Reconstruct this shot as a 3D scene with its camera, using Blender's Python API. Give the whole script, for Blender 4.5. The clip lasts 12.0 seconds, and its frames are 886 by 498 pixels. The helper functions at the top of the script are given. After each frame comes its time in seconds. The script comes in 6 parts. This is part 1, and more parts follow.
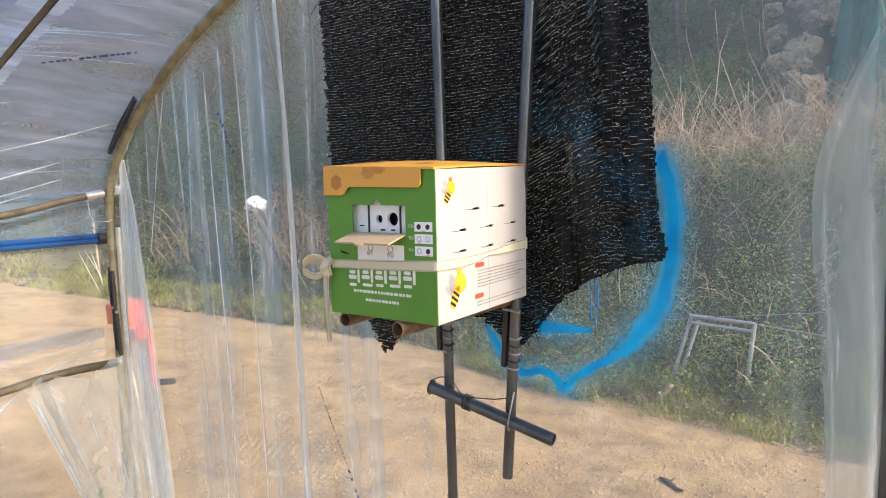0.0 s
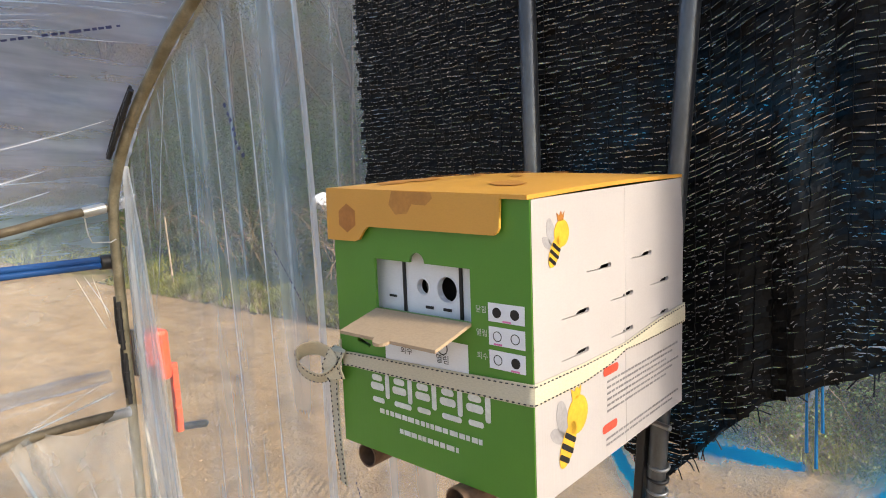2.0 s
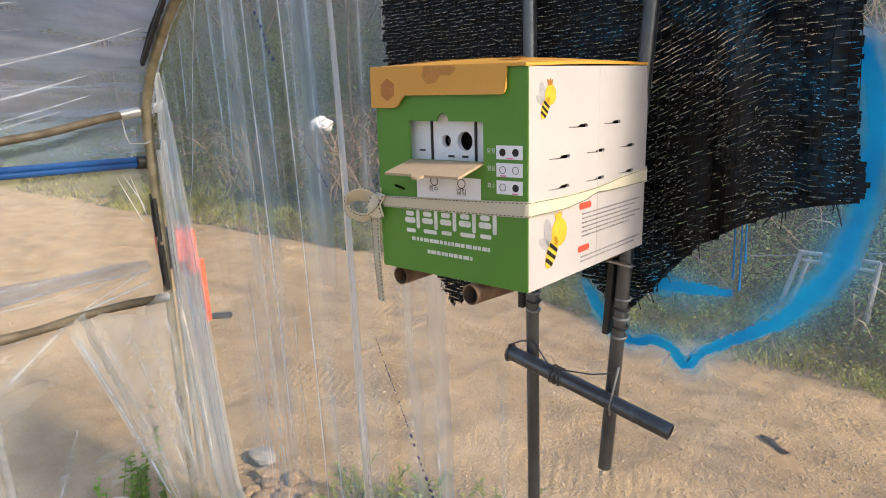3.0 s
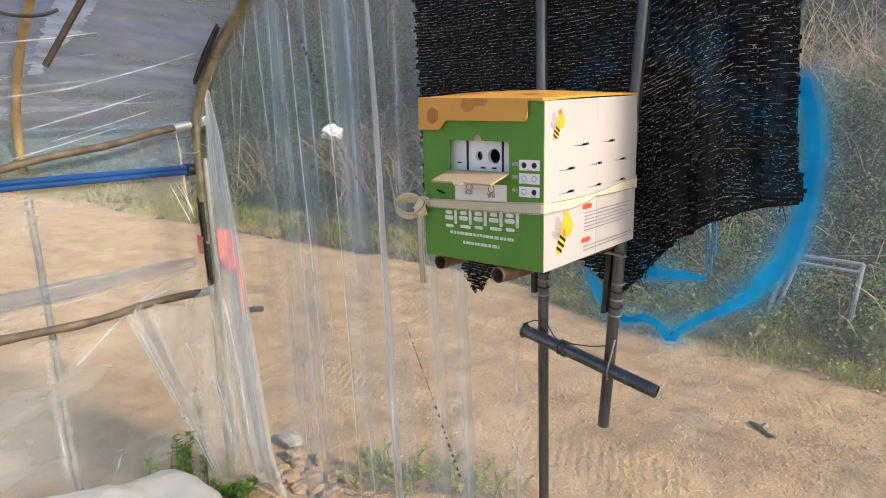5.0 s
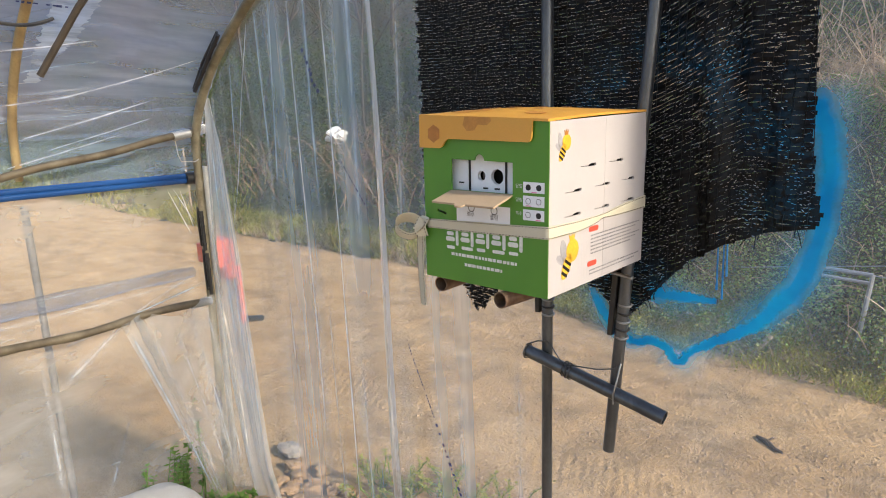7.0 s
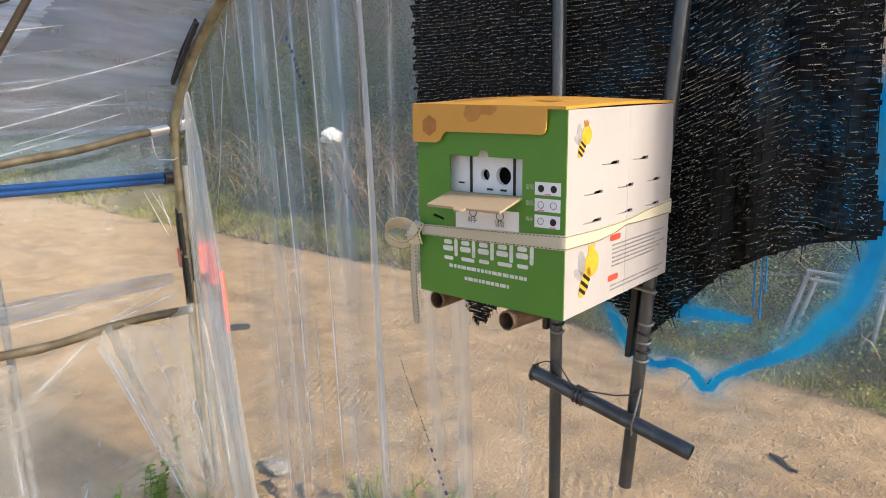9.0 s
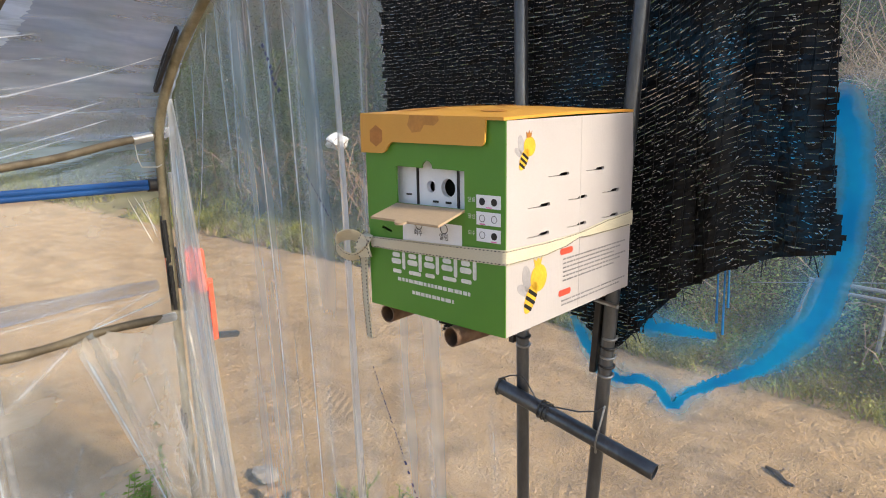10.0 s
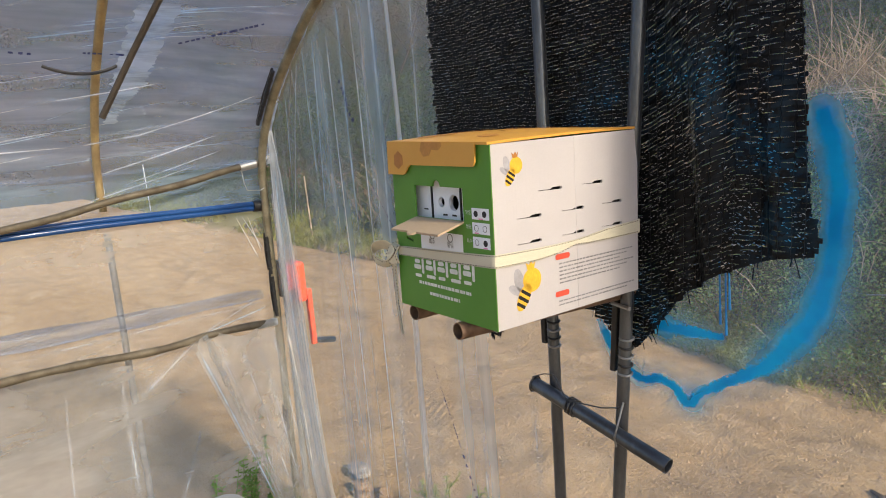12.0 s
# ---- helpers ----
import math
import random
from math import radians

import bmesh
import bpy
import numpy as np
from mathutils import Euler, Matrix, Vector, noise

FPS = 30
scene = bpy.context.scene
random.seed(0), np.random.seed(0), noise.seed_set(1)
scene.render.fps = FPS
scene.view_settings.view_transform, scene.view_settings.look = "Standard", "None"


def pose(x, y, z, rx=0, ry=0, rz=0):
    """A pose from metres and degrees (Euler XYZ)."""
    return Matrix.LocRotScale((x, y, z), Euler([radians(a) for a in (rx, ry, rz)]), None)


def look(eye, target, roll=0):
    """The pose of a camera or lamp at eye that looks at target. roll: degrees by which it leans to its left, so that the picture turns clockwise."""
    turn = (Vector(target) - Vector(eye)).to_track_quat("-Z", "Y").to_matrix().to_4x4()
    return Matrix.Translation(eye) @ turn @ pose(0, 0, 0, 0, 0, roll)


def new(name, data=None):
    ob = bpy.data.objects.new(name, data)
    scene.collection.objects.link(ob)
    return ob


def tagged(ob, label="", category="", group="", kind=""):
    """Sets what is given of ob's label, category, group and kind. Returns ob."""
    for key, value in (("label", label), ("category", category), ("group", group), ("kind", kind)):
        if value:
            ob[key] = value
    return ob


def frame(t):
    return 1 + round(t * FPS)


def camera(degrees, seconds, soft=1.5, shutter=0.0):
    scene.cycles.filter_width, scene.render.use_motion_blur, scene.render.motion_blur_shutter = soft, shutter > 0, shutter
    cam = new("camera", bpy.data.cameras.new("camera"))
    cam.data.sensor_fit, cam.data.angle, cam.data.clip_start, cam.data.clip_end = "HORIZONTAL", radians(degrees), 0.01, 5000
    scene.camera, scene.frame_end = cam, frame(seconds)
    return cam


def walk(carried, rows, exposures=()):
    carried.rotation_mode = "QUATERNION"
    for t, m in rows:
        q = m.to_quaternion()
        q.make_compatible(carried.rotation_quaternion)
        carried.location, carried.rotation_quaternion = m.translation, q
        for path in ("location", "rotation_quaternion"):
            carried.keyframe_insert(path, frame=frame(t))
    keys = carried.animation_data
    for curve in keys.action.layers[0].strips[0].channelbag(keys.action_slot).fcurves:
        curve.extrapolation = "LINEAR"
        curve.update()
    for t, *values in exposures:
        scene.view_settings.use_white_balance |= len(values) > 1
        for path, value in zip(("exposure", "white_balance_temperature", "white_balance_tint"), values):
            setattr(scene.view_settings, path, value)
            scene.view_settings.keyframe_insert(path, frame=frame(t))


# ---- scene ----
cam = camera(70.3, 12.0, soft=1.0)
METRES, EYE, TILT, LEAN, TURN = 1.75, 1.33, 0.0, 0.0, 33.0
ROWS = [
    (0.0, 0.0, 0.0, 0.0, -0.24, -7.02, 1.94),
    (0.3, -0.0314, 0.0475, 0.0188, 0.06, -7.18, 1.9),
    (0.5, -0.0443, 0.073, 0.0151, 0.12, -7.32, 1.89),
    (0.8, -0.0547, 0.1151, 0.0119, 1.82, -7.35, 2.05),
    (1.0, -0.0457, 0.1465, 0.012, 3.09, -7.22, 2.39),
    (1.3, -0.0245, 0.1984, 0.016, 5.36, -6.8, 2.65),
    (1.5, -0.0157, 0.233, 0.0134, 6.3, -6.87, 2.94),
    (1.8, -0.011, 0.2685, 0.0162, 6.66, -6.72, 2.7),
    (2.0, -0.0104, 0.2826, 0.0185, 6.48, -7.63, 2.93),
    (2.2, -0.01, 0.2758, 0.0141, 6.15, -9.51, 2.7),
    (2.5, -0.0018, 0.2355, 0.002, 5.95, -13.16, 2.55),
    (2.8, -0.0066, 0.1989, -0.0151, 5.76, -14.08, 2.42),
    (3.0, -0.015, 0.1642, -0.0112, 6.0, -13.88, 2.43),
    (5.0, -0.0283, 0.0408, 0.0062, 6.25, -13.33, 2.34),
    (5.5, -0.0282, 0.0402, 0.0065, 6.36, -13.33, 2.25),
    (6.0, -0.0272, 0.0448, 0.0202, 6.43, -13.33, 2.06),
    (6.5, -0.0251, 0.0508, 0.0212, 6.54, -13.28, 2.06),
    (7.0, -0.0275, 0.0647, 0.0198, 6.7, -13.22, 2.08),
    (7.5, -0.0353, 0.0778, 0.0198, 6.88, -13.24, 2.01),
    (9.5, -0.0319, 0.1549, 0.0059, 6.42, -12.91, 1.65),
    (10.0, 0.009, 0.1599, 0.0103, 7.63, -12.55, 1.78),
    (10.2, 0.0355, 0.1801, 0.0148, 9.69, -12.17, 2.3),
    (10.5, 0.0747, 0.2056, 0.014, 12.76, -11.47, 2.94),
    (10.8, 0.1038, 0.2248, 0.0078, 15.2, -10.96, 3.4),
    (11.0, 0.1156, 0.2234, 0.0063, 16.34, -11.01, 3.64),
    (11.2, 0.1227, 0.2171, 0.0079, 17.22, -10.92, 3.8),
    (11.5, 0.1157, 0.2069, 0.0148, 17.78, -10.88, 4.0),
    (11.8, 0.1121, 0.1562, 0.0196, 18.11, -10.44, 4.05),
    (12.0, 0.1042, 0.1094, 0.0141, 18.03, -10.61, 4.42),
]
walk(cam, [(t, pose(0, 0, EYE, TILT, LEAN, TURN) @ pose(METRES * x, METRES * y, METRES * z, 90 + pitch, roll, yaw)) for t, x, y, z, yaw, pitch, roll in ROWS], [(0.0, 1.42), (1.0, 1.34), (1.5, 1.28), (2.0, 1.11), (3.0, 1.13), (5.0, 1.15), (7.5, 1.12), (9.5, 1.11), (10.5, 1.05), (12.0, 0.89)])

from mathutils import geometry

# ---------- light ----------
SUN_AZ, SUN_EL = radians(4.0), radians(29)
sun_dir = Vector((math.cos(SUN_AZ) * math.cos(SUN_EL), math.sin(SUN_AZ) * math.cos(SUN_EL), math.sin(SUN_EL)))
world = bpy.data.worlds.new("sky")
scene.world = world
world.use_nodes = True
wn = world.node_tree.nodes
sky = wn.new("ShaderNodeTexSky")
sky.sky_type, sky.sun_disc = "NISHITA", False
sky.sun_elevation, sky.sun_rotation = SUN_EL, math.pi / 2 - SUN_AZ
sky.air_density, sky.dust_density = 1.0, 1.5
wn["Background"].inputs["Strength"].default_value = 0.15
world.node_tree.links.new(sky.outputs[0], wn["Background"].inputs["Color"])
lamp = bpy.data.lights.new("sun", "SUN")
lamp.energy, lamp.angle, lamp.color = 3.5, radians(5.0), (1.0, 0.86, 0.68)
sun = new("sun", lamp)
sun.matrix_world = look(sun_dir * 30, (0, 0, 0))


# ---------- mesh helpers ----------
class Geo:
    """Vertices and faces of one mesh, gathered piece by piece."""

    def __init__(self):
        self.v, self.f = [], []

    def add(self, verts, faces):
        n = len(self.v)
        self.v += [tuple(p) for p in verts]
        self.f += [tuple(i + n for i in q) for q in faces]
        return self

    def box(self, lo, hi, m=None):
        x0, y0, z0 = lo
        x1, y1, z1 = hi
        p = [Vector(c) for c in ((x0, y0, z0), (x1, y0, z0), (x1, y1, z0), (x0, y1, z0), (x0, y0, z1), (x1, y0, z1), (x1, y1, z1), (x0, y1, z1))]
        if m:
            p = [m @ c for c in p]
        return self.add(p, [(3, 2, 1, 0), (4, 5, 6, 7), (0, 1, 5, 4), (1, 2, 6, 5), (2, 3, 7, 6), (3, 0, 4, 7)])

    def tube(self, pts, r, n=10, caps=True, inner=0.0):
        """A round bar along pts; r is one radius or one for each point; inner > 0 leaves it hollow at its ends."""
        pts = [Vector(p) for p in pts]
        rs = r if isinstance(r, (list, tuple)) else [r] * len(pts)
        rings, up = [], None
        for i, p in enumerate(pts):
            d = (pts[min(i + 1, len(pts) - 1)] - pts[max(i - 1, 0)]).normalized()
            if up is None:
                up = d.orthogonal().normalized()
            up = (up - d * up.dot(d))
            up = up.normalized() if up.length > 1e-6 else d.orthogonal().normalized()
            w = d.cross(up)
            rings.append((p, up.copy(), w))
        verts, faces = [], []
        for (p, u, w), q in zip(rings, rs):
            verts += [p + (u * math.cos(6.28318 * k / n) + w * math.sin(6.28318 * k / n)) * q for k in range(n)]
        for i in range(len(pts) - 1):
            for k in range(n):
                k2 = (k + 1) % n
                faces.append((i * n + k, i * n + k2, (i + 1) * n + k2, (i + 1) * n + k))
        if caps and not inner:
            faces += [tuple(reversed(range(n))), tuple(range((len(pts) - 1) * n, len(pts) * n))]
        if inner:
            for end, i, s in ((0, 0, 1), (1, len(pts) - 1, -1)):
                p, u, w = rings[i]
                d = (pts[1] - pts[0]).normalized() if end == 0 else (pts[-1] - pts[-2]).normalized()
                b = len(verts)
                for deep in (0.0, 0.12):
                    c = p + d * s * deep
                    verts += [c + (u * math.cos(6.28318 * k / n) + w * math.sin(6.28318 * k / n)) * inner for k in range(n)]
                for k in range(n):
                    k2 = (k + 1) % n
                    a = i * n
                    q1 = (a + k2, a + k, b + k, b + k2)
                    q2 = (b + k2, b + k, b + n + k, b + n + k2)
                    faces += [q1, q2] if end == 0 else [q1[::-1], q2[::-1]]
                faces.append(tuple(range(b + n, b + 2 * n)))
        return self.add(verts, faces)

    def sheet(self, fn, nu, nv):
        """A grid of fn(u, v), u and v from 0 to 1."""
        verts = [fn(i / nu, j / nv) for j in range(nv + 1) for i in range(nu + 1)]
        faces = [(j * (nu + 1) + i, j * (nu + 1) + i + 1, (j + 1) * (nu + 1) + i + 1, (j + 1) * (nu + 1) + i) for j in range(nv) for i in range(nu)]
        return self.add(verts, faces)

    def prism(self, poly, frame_fn, depth):
        """A flat outline poly of (a, b), given thickness; frame_fn(a, b, d) gives the place."""
        n = len(poly)
        verts = [frame_fn(a, b, 0.0) for a, b in poly] + [frame_fn(a, b, depth) for a, b in poly]
        faces = [tuple(range(n)), tuple(reversed(range(n, 2 * n)))]
        faces += [(i, i + n, (i + 1) % n + n, (i + 1) % n) for i in range(n)]
        return self.add(verts, faces)

    def quads(self, c, u, w):
        """Many flat four-cornered leaves at once: centres c and half axes u, w."""
        n = len(self.v)
        p = np.stack([c - u, c - w * 0.9, c + u, c + w], 1).reshape(-1, 3)
        self.v += p.tolist()
        self.f += (np.arange(len(c) * 4).reshape(-1, 4) + n).tolist()
        return self


def thing(name, at=(0, 0, 0), turn=0.0, label="", category="", group="", kind=""):
    """An empty at the base of a thing that holds its parts."""
    ob = new(name)
    ob.empty_display_size = 0.05
    ob.matrix_basis = Matrix.Translation(at) @ Matrix.Rotation(radians(turn), 4, "Z")
    return tagged(ob, label, category, group, kind)


def root_pose(ob):
    m = Matrix()
    while ob:
        m = ob.matrix_basis @ m
        ob = ob.parent
    return m


def part(name, geo, material, parent=None, label="", smooth=True, local=False, kind="", bevel=0.0):
    """One mesh under a thing or a part. Points are in the world unless local."""
    mesh = bpy.data.meshes.new(name)
    mesh.from_pydata(geo.v, [], geo.f)
    if parent and not local:
        mesh.transform(root_pose(parent).inverted())
    mesh.materials.append(material)
    ob = new(name, mesh)
    if parent:
        ob.parent = parent
    if bevel:
        bm = bmesh.new()
        bm.from_mesh(mesh)
        bmesh.ops.bevel(bm, geom=[e for e in bm.edges if e.is_manifold and e.calc_face_angle(0) > 0.6], offset=bevel, segments=2, affect="EDGES", profile=0.5)
        bm.to_mesh(mesh)
        bm.free()
    mesh.update()
    if smooth:
        mesh.shade_smooth()
        mesh.set_sharp_from_angle(angle=radians(38))
    return tagged(ob, label, kind=kind)


# ---------- materials ----------
class Nodes:
    """A small builder of node trees."""

    def __init__(self, name):
        self.m = bpy.data.materials.new(name)
        self.m.use_nodes = True
        self.t = self.m.node_tree
        self.t.nodes.clear()
        self.out = self.t.nodes.new("ShaderNodeOutputMaterial")

    def n(self, kind, ins=None, **props):
        node = self.t.nodes.new("ShaderNode" + kind)
        for k, v in props.items():
            if k == "op":
                node.operation = v
            elif k == "blend":
                node.blend_type = v
            elif k == "dtype":
                node.data_type = v
        for k, v in (ins or {}).items():
            s = node.inputs[k]
            if isinstance(v, bpy.types.NodeSocket):
                self.t.links.new(v, s)
            else:
                s.default_value = v
        return node

    def coords(self, scale=(1, 1, 1), world_space=False, turn=(0, 0, 0)):
        src = self.n("NewGeometry").outputs["Position"] if world_space else self.n("TexCoord").outputs["Object"]
        return self.n("Mapping", {"Vector": src, "Scale": scale, "Rotation": turn}).outputs[0]

    def noise(self, scale, vec=None, detail=4.0, rough=0.55, distort=0.0):
        ins = {"Scale": scale, "Detail": detail, "Roughness": rough, "Distortion": distort}
        if vec is not None:
            ins["Vector"] = vec
        return self.n("TexNoise", ins).outputs["Fac"]

    def ramp(self, fac, a, b, lo=0.0, hi=1.0):
        node = self.n("MapRange", {"Value": fac, "From Min": a, "From Max": b, "To Min": lo, "To Max": hi})
        node.clamp = True
        return node.outputs[0]

    def mix(self, fac, a, b, blend="MIX"):
        node = self.n("MixRGB", {"Fac": fac, "Color1": a, "Color2": b}, blend=blend)
        return node.outputs[0]

    def math(self, op, a, b=0.0):
        return self.n("Math", {0: a, 1: b}, op=op).outputs[0]

    def bump(self, height, strength=0.3, dist=0.01):
        return self.n("Bump", {"Height": height, "Strength": strength, "Distance": dist}).outputs[0]

    def close(self, shader):
        self.t.links.new(shader, self.out.inputs["Surface"])
        return self.m


def rgb(*c):
    return (*c, 1.0)


def plain(name, col, rough=0.5, metal=0.0, col2=None, scale=30.0, fine=300.0, bump=0.15, dist=0.002, spread=0.25, stretch=(1, 1, 1), spec=0.5):
    """A solid surface: its colour varies at two scales, with fine relief."""
    k = Nodes(name)
    vec = k.coords(stretch)
    big, small = k.noise(scale, vec), k.noise(fine, vec, 2.0)
    if col2 is None:
        col2 = tuple(c * (1 - spread) for c in col)
    c = k.mix(k.ramp(big, 0.35, 0.65), rgb(*col), rgb(*col2))
    c = k.mix(k.ramp(small, 0.3, 0.7, 0.0, 0.35), c, rgb(*(x * 0.72 for x in col2)))
    r = k.ramp(big, 0.3, 0.7, rough * 0.85, min(1.0, rough * 1.15))
    b = k.n("BsdfPrincipled", {"Base Color": c, "Roughness": r, "Metallic": metal, "Specular IOR Level": spec, "Normal": k.bump(small, bump, dist)})
    return k.close(b.outputs[0])


def film(name, lo, hi, stretch, scale=6.0, gloss=0.25, tint=(0.95, 0.97, 0.99), white=(0.64, 0.81, 1.0), wave=(2, 2, 2), wave_bump=0.3, haze_fine=0.05, share=0.8, a=0.42, b=0.72, rough=0.14, turn=(0, 0, 0)):
    """Greenhouse film: mostly clear, hazy in streaks, with a soft sheen."""
    k = Nodes(name)
    v = k.coords(stretch, turn=turn)
    streak = k.noise(scale, v, 5.0, 0.6, 0.3)
    dirt = k.noise(2.3, k.coords((1, 1, 1)), 4.0)
    fine = k.noise(scale * 5, v, 3.0)
    f = k.math("ADD", k.ramp(streak, a, b, lo, hi), k.ramp(dirt, 0.45, 0.75, 0.0, 0.07))
    f = k.math("ADD", f, k.ramp(fine, 0.58, 0.8, 0.0, haze_fine))
    nrm = k.bump(k.math("ADD", streak, k.noise(4.0, k.coords(wave), 3.0)), wave_bump, 0.03)
    clear = k.n("BsdfTransparent", {"Color": rgb(*tint)}).outputs[0]
    dif = k.n("BsdfDiffuse", {"Color": rgb(*white), "Normal": nrm}).outputs[0]
    tra = k.n("BsdfTranslucent", {"Color": rgb(*white), "Normal": nrm}).outputs[0]
    haze = k.n("MixShader", {0: share, 1: dif, 2: tra}).outputs[0]
    body = k.n("MixShader", {0: f, 1: clear, 2: haze}).outputs[0]
    glo = k.n("BsdfGlossy", {"Roughness": rough, "Normal": nrm, "Color": rgb(1, 1, 1)}).outputs[0]
    fr = k.n("Fresnel", {"IOR": 1.35, "Normal": nrm}).outputs[0]
    fac = k.math("MULTIPLY", fr, gloss * 4)
    return k.close(k.n("MixShader", {0: k.math("MINIMUM", fac, 0.5), 1: body, 2: glo}).outputs[0])


def leafy(name, cols, rough=0.55, leak=0.35, patch=(0.45, 0.45, 0.4)):
    """Leaves: each one its own shade, letting some light through."""
    k = Nodes(name)
    rnd = k.n("NewGeometry").outputs["Random Per Island"]
    ramp = k.n("ValToRGB", {"Fac": rnd})
    e = ramp.color_ramp.elements
    e[0].color, e[1].color = rgb(*cols[0]), rgb(*cols[-1])
    for i, c in enumerate(cols[1:-1]):
        e.new((i + 1) / (len(cols) - 1)).color = rgb(*c)
    c = k.mix(k.ramp(k.noise(0.9, k.coords()), 0.35, 0.65), ramp.outputs[0], rgb(0.55, 0.6, 0.5), "MULTIPLY")
    c = k.mix(k.ramp(k.noise(5.0, k.coords(), 3.0), 0.42, 0.62), c, rgb(*patch), "MULTIPLY")
    d = k.n("BsdfPrincipled", {"Base Color": c, "Roughness": rough, "Specular IOR Level": 0.3}).outputs[0]
    t = k.n("BsdfTranslucent", {"Color": c}).outputs[0]
    return k.close(k.n("MixShader", {0: leak, 1: d, 2: t}).outputs[0])


STEEL = plain("galvanised_steel", (0.36, 0.37, 0.38), 0.42, 0.75, (0.24, 0.25, 0.26), 25, 400, 0.2, 0.001)
STEEL_OLD = plain("weathered_pipe", (0.17, 0.14, 0.09), 0.65, 0.2, (0.09, 0.07, 0.045), 22, 260, 0.3, 0.001)
HOOP_OLD = plain("yellowed_hoop_pipe", (0.36, 0.325, 0.225), 0.42, 0.45, (0.19, 0.16, 0.10), 22, 260, 0.3, 0.001)
STEEL_OCHRE = plain("ochre_stained_pipe", (0.50, 0.37, 0.17), 0.6, 0.2, (0.33, 0.24, 0.12), 18, 240, 0.25, 0.001)
STEEL_DARK = plain("dull_grey_pipe", (0.155, 0.17, 0.19), 0.32, 0.75, (0.085, 0.092, 0.105), 14, 220, 0.25, 0.001, stretch=(1, 1, 0.4))
RUST = plain("rusty_pipe", (0.25, 0.165, 0.11), 0.6, 0.45, (0.14, 0.085, 0.055), 35, 300, 0.4, 0.001)
ALU = plain("aluminium_pipe", (0.62, 0.62, 0.60), 0.35, 0.8, (0.48, 0.48, 0.46), 20, 300, 0.1, 0.001)
BLACK = plain("black_plastic", (0.02, 0.02, 0.022), 0.45, 0.0, (0.012, 0.012, 0.013), 40, 300, 0.1, 0.001)
CABLE = plain("black_cable", (0.03, 0.03, 0.032), 0.5)
BROWN_PIPE = plain("dark_brown_pipe", (0.075, 0.06, 0.045), 0.7, 0.1, (0.05, 0.04, 0.03))
BLUE = plain("blue_coated_pipe", (0.010, 0.045, 0.17), 0.13, 0.0, (0.015, 0.07, 0.23), 9, 200, 0.05, 0.001, stretch=(1, 0.2, 3))
TAPE = plain("white_tape", (0.80, 0.79, 0.76), 0.5, 0.0, (0.66, 0.65, 0.62), 40, 300)
ORANGE = plain("orange_red_plastic", (0.85, 0.13, 0.05), 0.35, 0.0, (0.75, 0.09, 0.04), 12, 300, 0.05, 0.001)
SACK = plain("white_woven_sack", (0.50, 0.48, 0.44), 0.75, 0.0, (0.43, 0.41, 0.37), 8, 500, 0.4, 0.002)
WIRE = plain("tie_wire", (0.10, 0.10, 0.10), 0.45, 0.7)

FILM_END = film("end_film", 0.13, 0.44, (4, 4, 0.3), 1.4, 0.2, a=0.47, b=0.76, white=(0.52, 0.75, 1.0))
FILM_CLEAR = film("clear_end_film", 0.16, 0.30, (3, 3, 0.4), 1.4, 0.2, white=(0.62, 0.77, 0.95), wave_bump=0.15, haze_fine=0.02, a=0.4, b=0.8)
FILM_ROOF = film("roof_film", 0.20, 0.58, (2.2, 0.45, 5), 1.4, 0.26, a=0.42, b=0.74, wave_bump=0.35, haze_fine=0.12, share=0.5, white=(0.62, 0.72, 0.95), rough=0.24)
FILM_EAVE = film("eave_film", 0.22, 0.46, (2.2, 0.6, 8), 1.4, 0.04, a=0.44, b=0.78, wave_bump=0.04, haze_fine=0.07, share=0.5, white=(0.56, 0.75, 1.0), rough=0.6)
FILM_LOW = film("curtain_film", 0.15, 0.36, (1.5, 0.7, 2.5), 1.8, 0.15, share=0.5, white=(0.96, 0.91, 0.85))
FILM_SIDE = film("side_film", 0.12, 0.26, (1.5, 2.0, 6), 1.8, 0.1, share=0.7, rough=0.4, wave_bump=0.1, white=(0.88, 0.87, 0.85))
FILM_FAN = film("bunched_film", 0.18, 0.40, (2, 2, 1.2), 1.5, 0.2, share=0.5, white=(0.95, 0.92, 0.85), wave_bump=0.4)
FILM_DRAPE = film("draped_film", 0.22, 0.44, (3, 3, 0.4), 1.5, 0.12, share=0.4, white=(0.93, 0.95, 0.96), wave_bump=0.12, rough=0.3)
FILM_DOOR = film("door_film", 0.24, 0.46, (7, 7, 1.2), 1.6, 0.08, white=(0.82, 0.93, 0.92), wave_bump=0.1, rough=0.4)
FILM_STRIP = film("strip_film", 0.52, 0.74, (10, 10, 0.5), 2.0, 0.2, white=(0.9, 0.94, 1.0))
FILM_GLARE = film("glaring_film", 0.10, 0.62, (3, 1.0, 10), 2.6, 0.2, white=(0.80, 0.90, 1.0), wave_bump=0.2, a=0.36, b=0.60, share=0.45)
FILM_ROLL = film("rolled_film", 0.05, 0.44, (8, 0.5, 26), 2.0, 0.10, white=(0.36, 0.41, 0.52), haze_fine=0.14, a=0.38, b=0.64)


